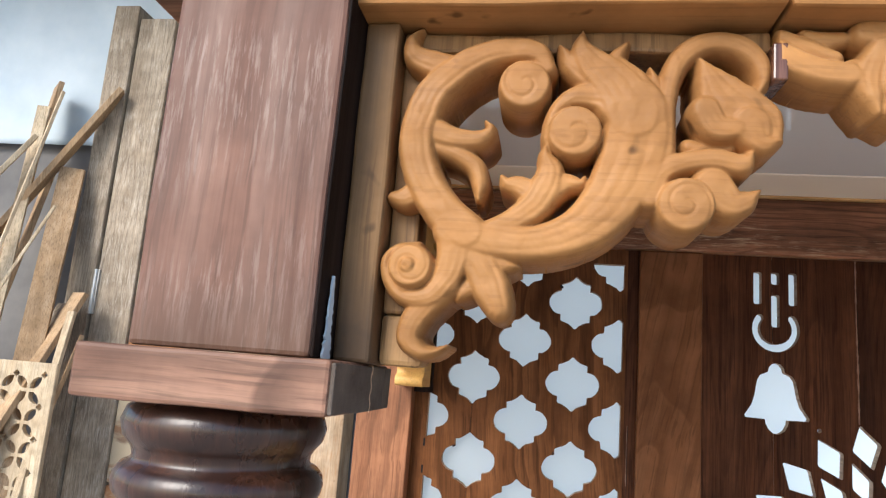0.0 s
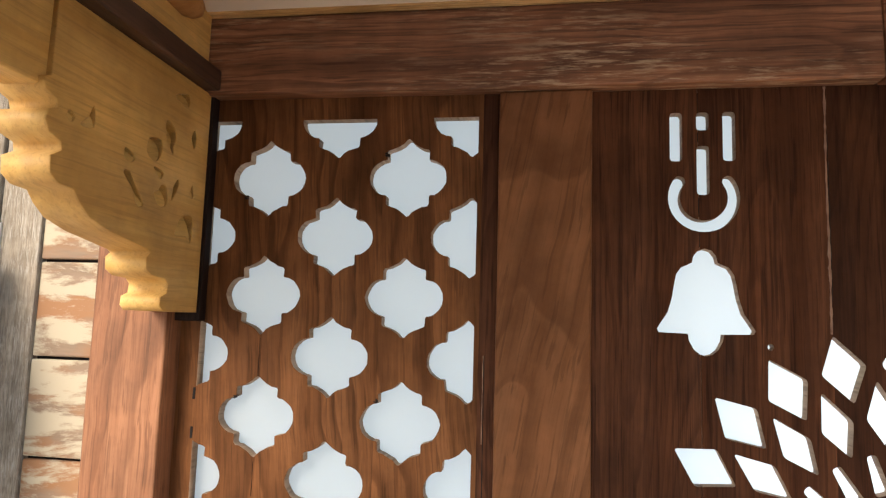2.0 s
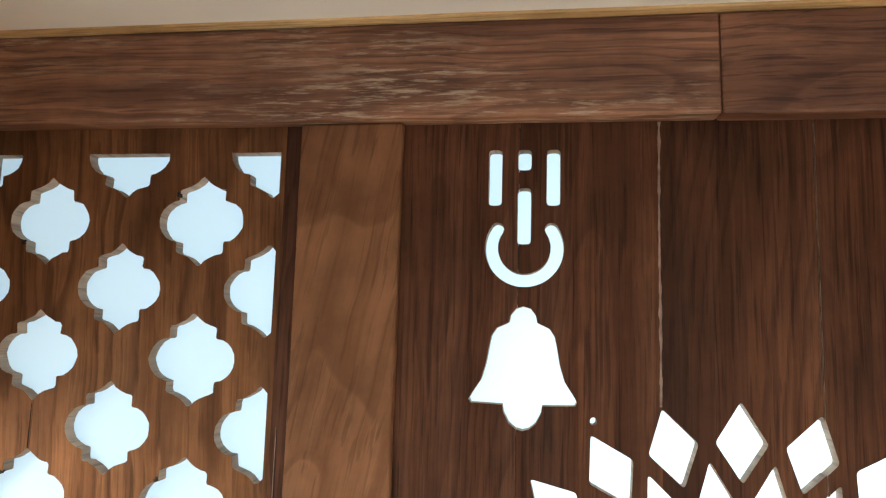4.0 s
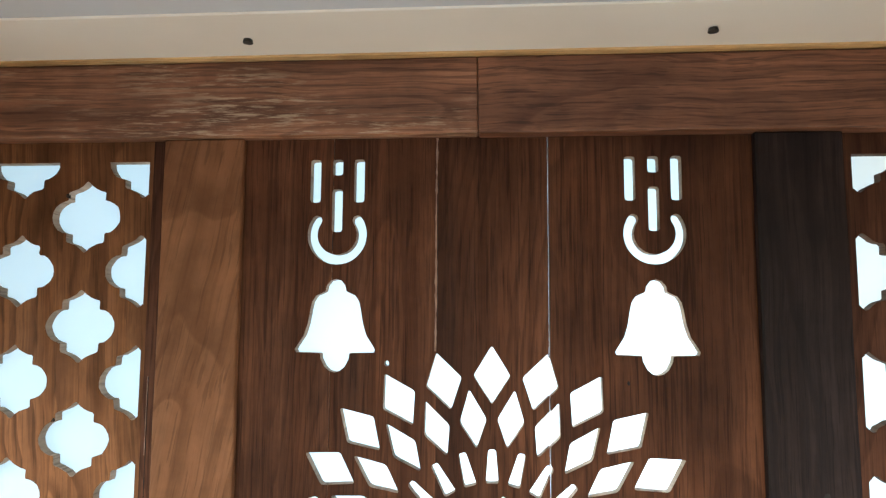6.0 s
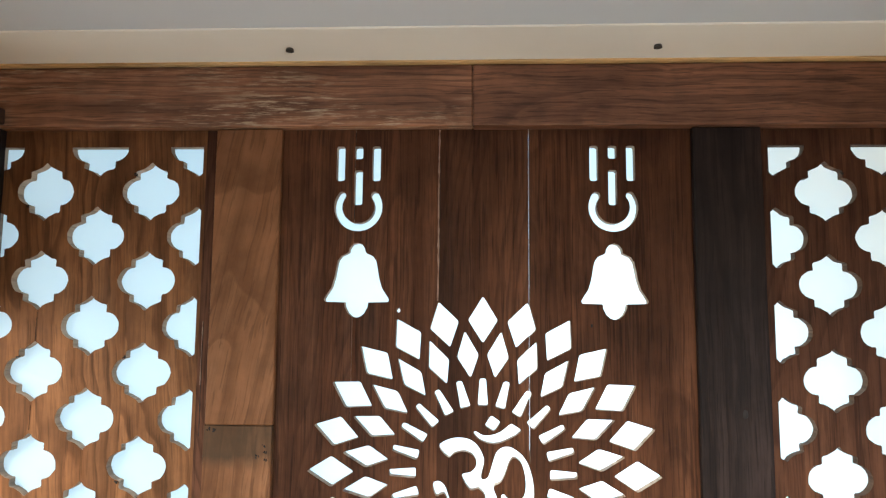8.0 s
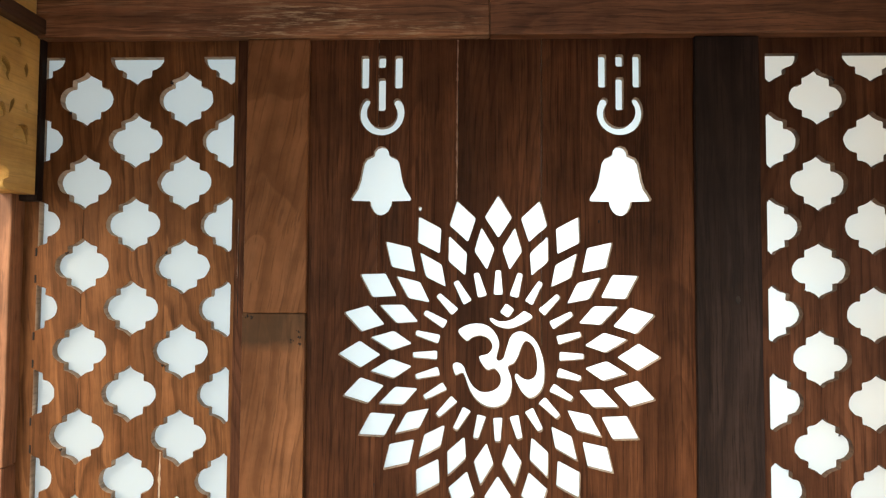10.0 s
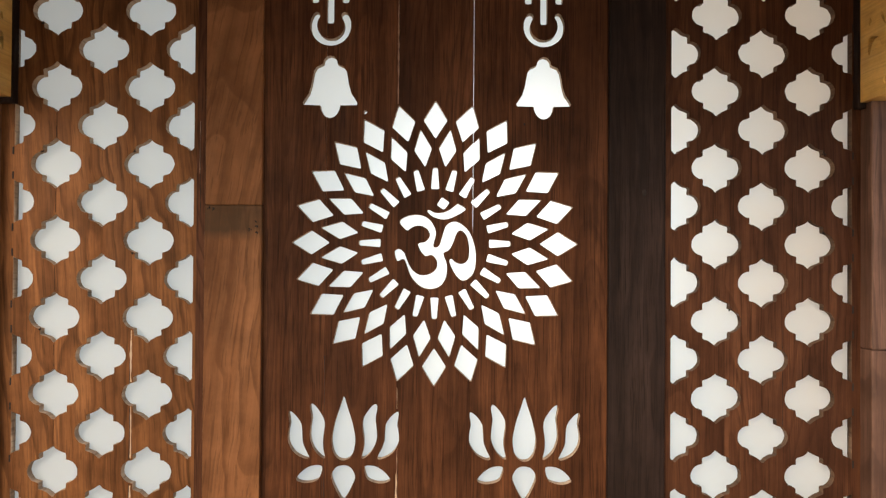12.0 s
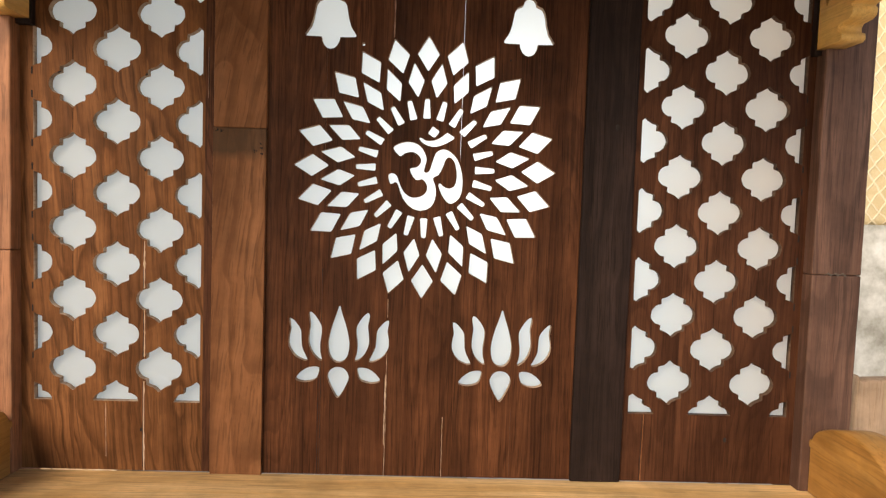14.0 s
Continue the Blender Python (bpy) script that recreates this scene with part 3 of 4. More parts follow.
def centre_panel():
    panel = part("centre_panel", box(-0.2655, 0.2655, 0.0, THICK, Z1 - 0.002, Z1, 0.0), TEAK, shrine, "dark teak panel pierced with a sun disc, bells and lotuses")
    loops = [rect(-0.2655, 0.2655, Z0, Z1 - 0.002)] + sun_disc() + om_sign()
    for cx in (-0.1405, 0.1435):
        loops += bell(cx, 1.3925)
    for cx in (-0.119, 0.1205):
        loops += lotus(cx, 1.0065)
    loops.append([(-0.0935 + 0.0022 * math.cos(k * 0.7), 1.384 + 0.0026 * math.sin(k * 0.7)) for k in range(9)])
    OPENINGS.extend(loops[1:])
    mesh = curve_mesh(loops, THICK, 0.0004)
    planks(mesh, (-0.1445, -0.0495, 0.0505, 0.138), (0.0003, 0.0, 0.001, 0.0), panel, TEAK)


lattice_panel(-1)
lattice_panel(1)
centre_panel()

# stiles over the joints of the boards
stile = part("stile", worn_box(-0.3025, -0.2275, -0.009, 0.0, 1.2581, 1.588), TEAK_PALE, shrine)
part("stile_foot", worn_box(-0.3025, -0.2275, -0.0092, 0.0, Z0, 1.2577, 0.0008), TEAK_SMUDGED, stile, "lower length with a dark smudge under the joint")
part("stile", worn_box(0.2285, 0.3035, -0.009, 0.0, Z0, 1.588), TEAK_DARK, shrine)

# head rail in two lengths
rail = part("head_rail", worn_box(-0.64, -0.0121, -0.018, 0.0, 1.588, 1.658), TEAK_RAIL, shrine)
part("rail_length", worn_box(-0.0119, 0.64, -0.0185, 0.0, 1.5875, 1.6575), TEAK_RAIL_CLEAN, rail)

# unseen strip added behind the rail joint to stop light leaking through
part("rear_rail", box(-0.6, 0.6, 0.0005, 0.02, 1.6005, 1.66, 0.0), TEAK_DARK, rail)

# ceiling of the shrine
part("ceiling_board", box(-0.66, 0.66, -0.55, -0.11, 1.661, 1.673), LAMINATE, shrine, "glossy white laminated ceiling board")
strip = part("ceiling_strip", box(-0.66, 0.66, -0.11, 0.02, 1.660, 1.673), CREAM, shrine, "cream ceiling strip held by dark screws")
part("ceiling_batten", worn_box(-0.64, 0.64, -0.026, -0.004, 1.658, 1.6605, 0.0006), PALE_BASE, shrine)
for x in (-0.595, -0.207, 0.18, 0.567):
    bm = bmesh.new()
    bmesh.ops.create_cone(bm, cap_ends=True, segments=14, radius1=0.0045, radius2=0.0035, depth=0.004)
    bm.transform(Matrix.Translation((x, -0.061, 1.659)))
    part("screw", bm, SCREW, strip)

# backing sheet behind the openings
part("backing_sheet", box(-0.575, 0.575, THICK + 0.001, THICK + 0.004, 0.78, 1.6, 0.0), ACRYLIC, shrine, "white translucent acrylic sheet lit from behind")

# posts, base and roof
for s in (-1, 1):
    lo, hi = (-0.646, -0.577) if s < 0 else (0.565, 0.637)
    post = part("back_post", worn_box(lo, hi, -0.024, 0.05, 1.0755, 1.66), TEAK_POST if s < 0 else TEAK_POST_DARK, shrine)
    part("post_foot", worn_box(lo, hi, -0.0243, 0.05, 0.7, 1.075), TEAK_POST if s < 0 else TEAK_POST_DARK, post)
    if s > 0:
        rough = bmesh.new()
        for k in range(9):
            made = bmesh.ops.create_icosphere(rough, subdivisions=1, radius=1.0)
            m = Matrix.Translation((0.585 + 0.0035 * k, -0.0243, 1.0765 + 0.0012 * math.sin(k * 2.1))) @ Matrix.Diagonal((0.0022, 0.0006, 0.0009 + 0.0006 * (k % 3), 1))
            bmesh.ops.transform(rough, matrix=m, verts=made["verts"])
        part("joint_filler", rough, END_GRAIN, post)
part("base_board", worn_box(-0.72, 0.72, -0.62, -0.0005, 0.7, Z0, 0.003), PALE_BASE, shrine)
part("plinth", box(-0.7, 0.7, -0.6, 0.05, 0.0, 0.7, 0.004), TEAK_SIDE, shrine)
part("roof_board", box(-0.7, 0.7, -0.62, 0.06, 1.70, 1.72, 0.002), TEAK_SIDE, shrine)



def in_opening(x, z):
    for pts in OPENINGS:
        if min(p[0] for p in pts) - 0.002 < x < max(p[0] for p in pts) + 0.002:
            inside = False
            for (x0, z0), (x1, z1) in zip(pts, pts[1:] + pts[:1]):
                if (z0 > z) != (z1 > z) and x < x0 + (z - z0) / (z1 - z0) * (x1 - x0):
                    inside = not inside
            if inside:
                return True
    return False


def filler_line(x, z0, z1, width, parent, y=-0.0002, material=None, seed=1):
    """A wandering thread of glue, filler or shadow along a joint of two planks."""
    rng = random.Random(seed)
    n = max(8, int((z1 - z0) / 0.004))
    runs = [[]]
    for k in range(n + 1):
        z = z0 + (z1 - z0) * k / n
        cx = x + 0.0012 * noise.noise(Vector((seed * 3.1, 0, z * 9)))
        w = width * (0.25 + 0.9 * abs(noise.noise(Vector((seed, 5, z * 60)))) + 0.25 * rng.random())
        if any(in_opening(cx + e, z) for e in (-w, 0, w)):
            if runs[-1]:
                runs.append([])
            continue
        runs[-1].append((cx, w, y - 0.0005 * rng.random(), z))
    for run in runs:
        if len(run) < 3:
            continue
        bm = bmesh.new()
        rows = [[bm.verts.new((cx - w, y + 0.0004, z)), bm.verts.new((cx, ridge, z)), bm.verts.new((cx + w, y + 0.0004, z))] for cx, w, ridge, z in run]
        for a, b in zip(rows, rows[1:]):
            for i in (0, 1):
                bm.faces.new((a[i], a[i + 1], b[i + 1], b[i]))
        part("joint_filler", bm, material or FILLER, parent)


# ---- turned pillars ----
def lathe(profile, cx, cy, segments=48):
    bm = bmesh.new()
    rings = []
    for r, z in profile:
        rings.append([bm.verts.new((cx + r * math.cos(2 * math.pi * k / segments), cy + r * math.sin(2 * math.pi * k / segments), z)) for k in range(segments)])
    for a, b in zip(rings, rings[1:]):
        for k in range(segments):
            f = bm.faces.new((a[k], a[(k + 1) % segments], b[(k + 1) % segments], b[k]))
            f.smooth = True
    bm.faces.new(rings[0])
    bm.faces.new(rings[-1])
    bmesh.ops.recalc_face_normals(bm, faces=bm.faces[:])
    return bm


def pillar(s):
    lo, hi = sorted((s * 0.5195, s * 0.6095))
    cx, cy = s * 0.573, -0.541
    shaft = part("pillar", worn_box(lo, hi, -0.582, -0.498, 1.4182, 1.64, 0.0025), TEAK_DUSTY, shrine, "dusty reddish square pillar block over a turned column")
    lo, hi = sorted((s * 0.504, s * 0.6235))
    part("pillar_cap", worn_box(lo, hi, -0.5985, -0.488, 1.3935, 1.4178, 0.002), TEAK_CAP, shaft, "square sawn cap with rough end grain")
    # thin dark sheet that puts the shade of the block's inner side into colour
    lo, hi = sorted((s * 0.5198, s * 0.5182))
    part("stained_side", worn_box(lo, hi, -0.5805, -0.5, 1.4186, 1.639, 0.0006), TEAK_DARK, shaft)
    lo, hi = sorted((s * 0.5043, s * 0.502))
    end = part("cap_end", worn_box(lo, hi, -0.597, -0.505, 1.3945, 1.4165, 0.0008), END_GRAIN, shaft)
    part("cap_end", worn_box(lo, hi, -0.5042, -0.4895, 1.3945, 1.4165, 0.0008), END_GRAIN, shaft)
    # pale glue smear across the end grain, and a ragged paper strip between shaft and bracket
    smear = bmesh.new()
    paper = bmesh.new()
    rng = random.Random(7)
    for k in range(16):
        made = bmesh.ops.create_icosphere(smear, subdivisions=1, radius=1.0)
        m = Matrix.Translation((s * 0.5018, -0.535 + 0.0012 * math.sin(k), 1.395 + 0.0014 * k)) @ Matrix.Diagonal((0.0004, rng.uniform(0.0006, 0.0018), 0.0014, 1))
        bmesh.ops.transform(smear, matrix=m, verts=made["verts"])
    front = [(-0.568 - rng.uniform(0.0035, 0.0065) * (1 - k / 30), 1.4185 + 0.0017 * k) for k in range(24)]
    behind = [(-0.568 + rng.uniform(0.003, 0.007) * (1 - k / 30), 1.4185 + 0.0017 * k) for k in reversed(range(24))]
    flat = paper.faces.new([paper.verts.new((s * 0.5172, y, z)) for y, z in front + behind])
    lifted = bmesh.ops.extrude_face_region(paper, geom=[flat])
    bmesh.ops.translate(paper, vec=(s * -0.0011, 0, 0), verts=[v for v in lifted["geom"] if isinstance(v, bmesh.types.BMVert)])
    bmesh.ops.recalc_face_normals(paper, faces=paper.faces[:])
    part("glue_smear", smear, FILLER, end)
    part("paper_scrap", paper, PALE_BLUE, shaft, "torn pale blue paper wedged beside the bracket")
    pts = [(0.0344, 1.394), (0.043, 1.393), (0.0482, 1.3895), (0.0504, 1.383), (0.0487, 1.3765), (0.0449, 1.372), (0.0435, 1.3695), (0.0432, 1.3665), (0.0441, 1.3645), (0.0478, 1.363), (0.0504, 1.3595), (0.0511, 1.3555), (0.0501, 1.351), (0.0473, 1.3475), (0.0435, 1.346), (0.0425, 1.3435), (0.0428, 1.3395), (0.0454, 1.3335), (0.0487, 1.3255), (0.0511, 1.3145), (0.052, 1.3005), (0.0516, 1.285), (0.0487, 1.262), (0.0449, 1.23), (0.043, 1.19), (0.0444, 1.13), (0.0458, 1.06), (0.0449, 0.99), (0.0401, 0.94), (0.0382, 0.92), (0.0478, 0.91), (0.0516, 0.9), (0.0478, 0.89), (0.042, 0.88)]
    part("turned_column", lathe(pts, cx, cy), TEAK_TURNED, shaft, "dark polished turned column")
    lo, hi = sorted((cx - 0.056, cx + 0.056))
    part("pillar_foot", worn_box(lo, hi, cy - 0.056, cy + 0.056, Z0, 0.881, 0.003), TEAK_DUSTY, shaft)


pillar(-1)
pillar(1)


# ---- carved brackets ----
def relief(stems, eyes, width, height, back, step=0.75, seed=1):
    """Carved work: stems (knots, half widths, lift; millimetres) and scrolled eyes, cut as overlapping layers with
    flat faces, rounded shoulders and shallow veins; open where there is no wood, flat behind."""
    nx, nz = int(width / step) + 1, int(height / step) + 1
    gx, gz = np.meshgrid(np.arange(nx) * step, -np.arange(nz) * step, indexing="ij")
    chip = np.array([[noise.noise(Vector((i * step * 0.12, j * step * 0.12, seed))) for j in range(nz)] for i in range(nx)])
    nick = np.array([[noise.noise(Vector((i * step * 0.4, j * step * 0.4, seed + 9))) for j in range(nz)] for i in range(nx)])
    layers = []
    for pts, widths, lift in stems:
        line = smooth_line([(x, z, 0) for x, z in pts], 10)
        p = np.array([(v.x, v.y) for v in line])
        d = np.gradient(p, axis=0)
        d /= np.linalg.norm(d, axis=1)[:, None] + 1e-9
        w = np.interp(np.linspace(0, len(widths) - 1, len(p)), np.arange(len(widths)), widths)
        best, across, wide, along = np.full(gx.shape, 1e9), np.zeros(gx.shape), np.ones(gx.shape), np.zeros(gx.shape)
        for k, ((px, pz), (dx, dz), ww) in enumerate(zip(p, d, w)):
            r = np.hypot(gx - px, gz - pz) / ww
            near = r < best
            best = np.where(near, r, best)
            across = np.where(near, ((gx - px) * -dz + (gz - pz) * dx) / ww, across)
            wide = np.where(near, ww, wide)
            along = np.where(near, k / len(p), along)
        edge = np.clip((1 - best) * wide / 4.0, 0, 1)
        shoulder = np.sqrt(np.clip(1 - (1 - edge) ** 2, 0, 1))
        veins = np.zeros(gx.shape)
        for at, deep, thin in ((0.42, 1.0, 0.1), (-0.36, 0.75, 0.09), (0.04, 0.45, 0.07)):
            veins += deep * np.exp(-((across + 0.06 * chip - at) / thin) ** 2)
        fade = np.clip(4 * along, 0, 1) * np.clip(4 * (1 - along), 0, 1)
        top_h = 17 + lift + 0.16 * np.minimum(wide, 14) - 1.6 * np.clip(across, -1, 1) ** 2
        layers.append(((1 - best) * wide, top_h * (0.45 + 0.55 * shoulder) - 0.4 * veins * fade * (wide > 3.5)))
    for x, z, r, turns, way, lift in eyes:
        q = np.hypot(gx - x, gz - z) / r
        a = np.arctan2(gz - z, gx - x) * way
        turn = (a / (2 * np.pi) + q * turns) % 1.0
        cut = np.exp(-((turn - 0.5) / 0.09) ** 2) * (q < 0.93) * (q > 0.12)
        edge = np.clip((1 - q) * r / 2.5, 0, 1)
        layers.append(((1 - q) * r, (19 + lift + 0.8 * (1 - q)) * (0.3 + 0.7 * np.sqrt(np.clip(1 - (1 - edge) ** 2, 0, 1))) - 0.7 * cut))
    k = 2.2
    field = np.max([f for f, _ in layers], axis=0) + 0.25 * nick
    high = np.log(np.sum([np.where(f > -0.3, np.exp(np.clip(h, 0, 40) * k), 0.0) for f, h in layers], axis=0) + 1) / k
    high = high * (1 + 0.03 * chip) + 0.16 * nick
    # pull the rim onto the outline
    fx, fz = np.gradient(field, step)
    fz = -fz
    length = fx ** 2 + fz ** 2 + 1e-6
    inside = field >= 0
    keep = inside[:-1, :-1] | inside[1:, :-1] | inside[:-1, 1:] | inside[1:, 1:]
    move = np.where(inside, 0, np.clip(-field, 0, 1.6 * step))
    vx, vz = gx + move * fx / np.sqrt(length), gz + move * fz / np.sqrt(length)
    front = -(2 + high)
    bm = bmesh.new()
    top_v, back_v = {}, {}
    cells = np.argwhere(keep)
    for i, j in cells:
        for a, b in ((i, j), (i + 1, j), (i + 1, j + 1), (i, j + 1)):
            if (a, b) not in top_v:
                top_v[a, b] = bm.verts.new((vx[a, b], front[a, b], vz[a, b]))
                back_v[a, b] = bm.verts.new((vx[a, b], back, vz[a, b]))
    kept = {(i, j) for i, j in cells}
    for i, j in kept:
        ring = [(i, j), (i + 1, j), (i + 1, j + 1), (i, j + 1)]
        f = bm.faces.new([top_v[c] for c in ring])
        f.smooth = True
        bm.faces.new([back_v[c] for c in reversed(ring)])
        for (a, b), nb in (((0, 1), (i, j - 1)), ((1, 2), (i + 1, j)), ((2, 3), (i, j + 1)), ((3, 0), (i - 1, j))):
            if nb not in kept:
                f = bm.faces.new((top_v[ring[b]], top_v[ring[a]], back_v[ring[a]], back_v[ring[b]]))
                f.smooth = True
    bmesh.ops.recalc_face_normals(bm, faces=bm.faces[:])
    return bm


CARVING = []
EYES = []


def stem(lift, *knots):
    """One carved stem: knots of x, z and half width in millimetres from the inner top corner of the bracket."""
    CARVING.append(([k[:2] for k in knots], [1.07 * k[2] + 0.4 for k in knots], lift))


# upper scroll, from its eye round to the bowl
stem(1, (98, -44, 4.8), (91, -35, 6.6), (73, -35, 7.2), (55, -43, 8.3), (40, -58, 9.2), (34, -75, 9.2), (34, -91, 9.2), (40, -107, 9.2), (50, -121, 9.5), (62, -131, 9.8))
# the bowl
stem(0.5, (55, -130, 9.5), (75, -135, 8.6), (97, -135, 8.6), (116, -128, 10.4), (130, -115, 13.1), (139, -97, 14.9), (143, -80, 15.5), (143, -65, 14.3))
# leaf blades that rise from the bowl
stem(1, (141, -69, 13.4), (133, -54, 11.9), (121, -42, 8.9), (115, -33, 5.4), (115, -23, 0.9))
stem(0, (147, -66, 11.3), (140, -52, 8.9), (132, -40, 5.1), (136, -32, 2.7), (138, -29, 1.2))
stem(-1.5, (153, -65, 7.2), (152, -53, 5.1), (149, -42, 0.9))
stem(-1, (124, -51, 8.3), (111, -41, 6.0), (104, -31, 1.5))
# curl round the second eye
stem(0.5, (135, -67, 9.5), (125, -59, 8.0), (111, -60, 5.7), (102, -69, 3.6), (99, -81, 2.1), (102, -89, 0.9))
# leaf tip beside the post
stem(-1, (50, -44, 7.7), (38, -41, 7.7), (28, -36, 6.0), (26, -28, 3.9), (31, -21, 0.9))
# knuckle beside the post
stem(-2, (38, -106, 6.0), (30, -114, 6.0), (23, -114, 3.3))
# upper leaf in the bowl
stem(-1, (41, -78, 7.2), (53, -82, 6.0), (65, -82, 5.1), (71, -77, 3.0), (68, -72, 0.9))
# lower leaf in the bowl
stem(-3, (44, -86, 4.8), (55, -90, 4.8), (64, -96, 4.8), (67, -105, 4.2), (67, -113, 1.8))
# three-lobed leaf in the bowl
stem(0, (69, -130, 4.2), (83, -125, 6.0), (94, -117, 7.7), (100, -107, 8.3), (102, -98, 6.6), (99, -90, 3.3), (100, -84, 0.9))
stem(-1.5, (96, -111, 7.2), (87, -106, 5.4), (81, -105, 3.6), (78, -101, 1.2))
stem(-1, (99, -111, 7.2), (109, -104, 5.4), (117, -104, 3.0), (119, -100, 0.9))
# foot curl round the eye
stem(0, (57, -131, 9.8), (57, -143, 8.6), (54, -154, 7.7), (46, -164, 6.0), (34, -165, 4.5), (26, -158, 3.9), (23, -148, 3.3), (28, -141, 2.7), (38, -139, 2.4))
# hanging hook
stem(-2, (55, -157, 7.2), (45, -168, 6.6), (39, -176, 6.6), (37, -185, 6.0), (43, -191, 4.2), (50, -191, 2.4), (56, -188, 0.8))
# foot leaf
stem(-1, (62, -139, 8.9), (70, -147, 8.9), (76, -158, 9.2), (80, -167, 6.6), (80, -173, 1.5))
stem(-2, (67, -142, 7.2), (80, -146, 5.1), (89, -147, 0.9))
stem(-3, (70, -154, 6.0), (63, -161, 3.9), (60, -165, 1.2))
# ring over the bud
stem(0, (156, -86, 6.0), (157, -62, 4.8), (160, -45, 5.4), (167, -34, 6.0), (178, -29, 5.7), (191, -31, 6.0), (200, -39, 5.4), (202, -49, 3.9), (199, -57, 2.4))
# bud in the ring
stem(-1, (173, -39, 2.4), (179, -50, 8.0), (184, -58, 11.9), (191, -64, 13.1), (201, -69, 10.1), (206, -77, 5.4))
stem(1.5, (175, -66, 7.7), (180, -74, 7.4), (188, -75, 6.0))
stem(0.5, (196, -73, 10.1), (201, -81, 6.0), (210, -80, 1.5))
stem(-6, (169, -82, 4.2), (179, -84, 3.6), (188, -83, 3.0))
# lower scroll at the tip
stem(0.5, (150, -109, 7.2), (155, -97, 6.6), (166, -92, 5.7), (180, -90, 6.0), (192, -92, 5.7), (197, -86, 1.5))
stem(-1, (179, -104, 10.1), (187, -111, 7.7), (194, -110, 5.4), (201, -104, 0.8))
for eye in ((87, -54, 14.0, 1.5, 1, 1), (113, -79, 14.3, 1.2, 1, 2), (166, -114, 14.3, 1.9, 1, 2), (36, -150, 11.9, 2, -1, 2), (35, -150, 5.1, 0.6, -1, 4)):
    EYES.append(eye)


def carved_bracket(s):
    """Scroll bracket between the front pillar and the beam."""
    bm = relief(CARVING, EYES, 226, 202, 20, 0.7)
    bm.transform(Matrix.Translation((-0.519, -0.534, 1.617)) @ Matrix.Diagonal((0.001, 0.001, 0.001, 1)))
    if s > 0:
        bm.transform(Matrix.Diagonal((-1, 1, 1, 1)))
        bmesh.ops.reverse_faces(bm, faces=bm.faces[:])
    lo, hi = sorted((s * 0.518, s * 0.4995))
    board = part("carved_bracket", worn_box(lo, hi, -0.554, -0.506, 1.4178, 1.597, 0.002), STAINED_TAN, shrine, "yellow wood bracket carved with leaf scrolls, unpolished")
    lo, hi = sorted((s * 0.4993, s * 0.484))
    part("back_board", worn_box(lo, hi, -0.536, -0.508, 1.444, 1.593, 0.002), WEATHERED_TAN, board)
    lo, hi = sorted((s * 0.4993, s * 0.4765))
    part("bracket_foot", worn_box(lo, hi, -0.538, -0.507, 1.4178, 1.4435, 0.003, 14, 0.0012), WEATHERED_TAN, board)
    lo, hi = sorted((s * 0.4993, s * 0.311))
    part("top_strip", worn_box(lo, hi, -0.543, -0.511, 1.586, 1.597, 0.002, 20, 0.0015), WEATHERED_TAN, board)
    part("carving", bm, CARVED, board)


carved_bracket(-1)
carved_bracket(1)


def front_beam():
    beam = part("front_beam", worn_box(-0.522, -0.311, -0.572, -0.51, 1.5975, 1.66), CARVED, shrine, "pale yellow lintel in lengths with carved pendants")
    part("beam_length", worn_box(-0.3095, 0.3095, -0.57, -0.51, 1.597, 1.66), CARVED, beam)
    part("beam_length", worn_box(0.311, 0.522, -0.572, -0.51, 1.5975, 1.66), CARVED, beam)
    # swags on either side of a hanging flower
    stems = [([(0, -20), (8, -24), (18, -28), (30, -30)], (9, 8, 8, 8), 0), ([(2, -10), (12, -14), (26, -20)], (6, 6, 5), -3), ([(14, -8), (22, -10), (30, -9)], (5, 6, 5), -5),
             ([(40, -8), (52, -6), (66, -8)], (8, 10, 8), -1), ([(54, -12), (54, -34), (54, -50)], (9, 11, 4), 2), ([(46, -16), (40, -32), (43, -48)], (7, 9, 3), 0),
             ([(62, -16), (68, -32), (65, -48)], (7, 9, 3), 0), ([(34, -26), (42, -40), (54, -52)], (6, 7, 3), -2),
             ([(68, -28), (80, -32), (94, -34), (110, -28), (124, -18)], (8, 9, 9, 8, 4), 0), ([(72, -14), (86, -18), (102, -16), (120, -10)], (6, 7, 7, 4), -2), ([(78, -30), (86, -40), (96, -42)], (6, 7, 2), -1)]
    for s in (-1, 1):
        bm = relief(stems, [(54, -26, 7, 1.0, 1, 3)], 130, 58, 12, 0.8, 4)
        bm.transform(Matrix.Translation((-0.31, -0.536, 1.6)) @ Matrix.Diagonal((0.001, 0.001, 0.001, 1)))
        if s > 0:
            bm.transform(Matrix.Diagonal((-1, 1, 1, 1)))
            bmesh.ops.reverse_faces(bm, faces=bm.faces[:])
        part("pendant_carving", bm, CARVED, beam)
    lo = part("beam_wedge", worn_box(-0.314, -0.307, -0.556, -0.53, 1.566, 1.585, 0.001), TEAK_TURNED, beam)


front_beam()


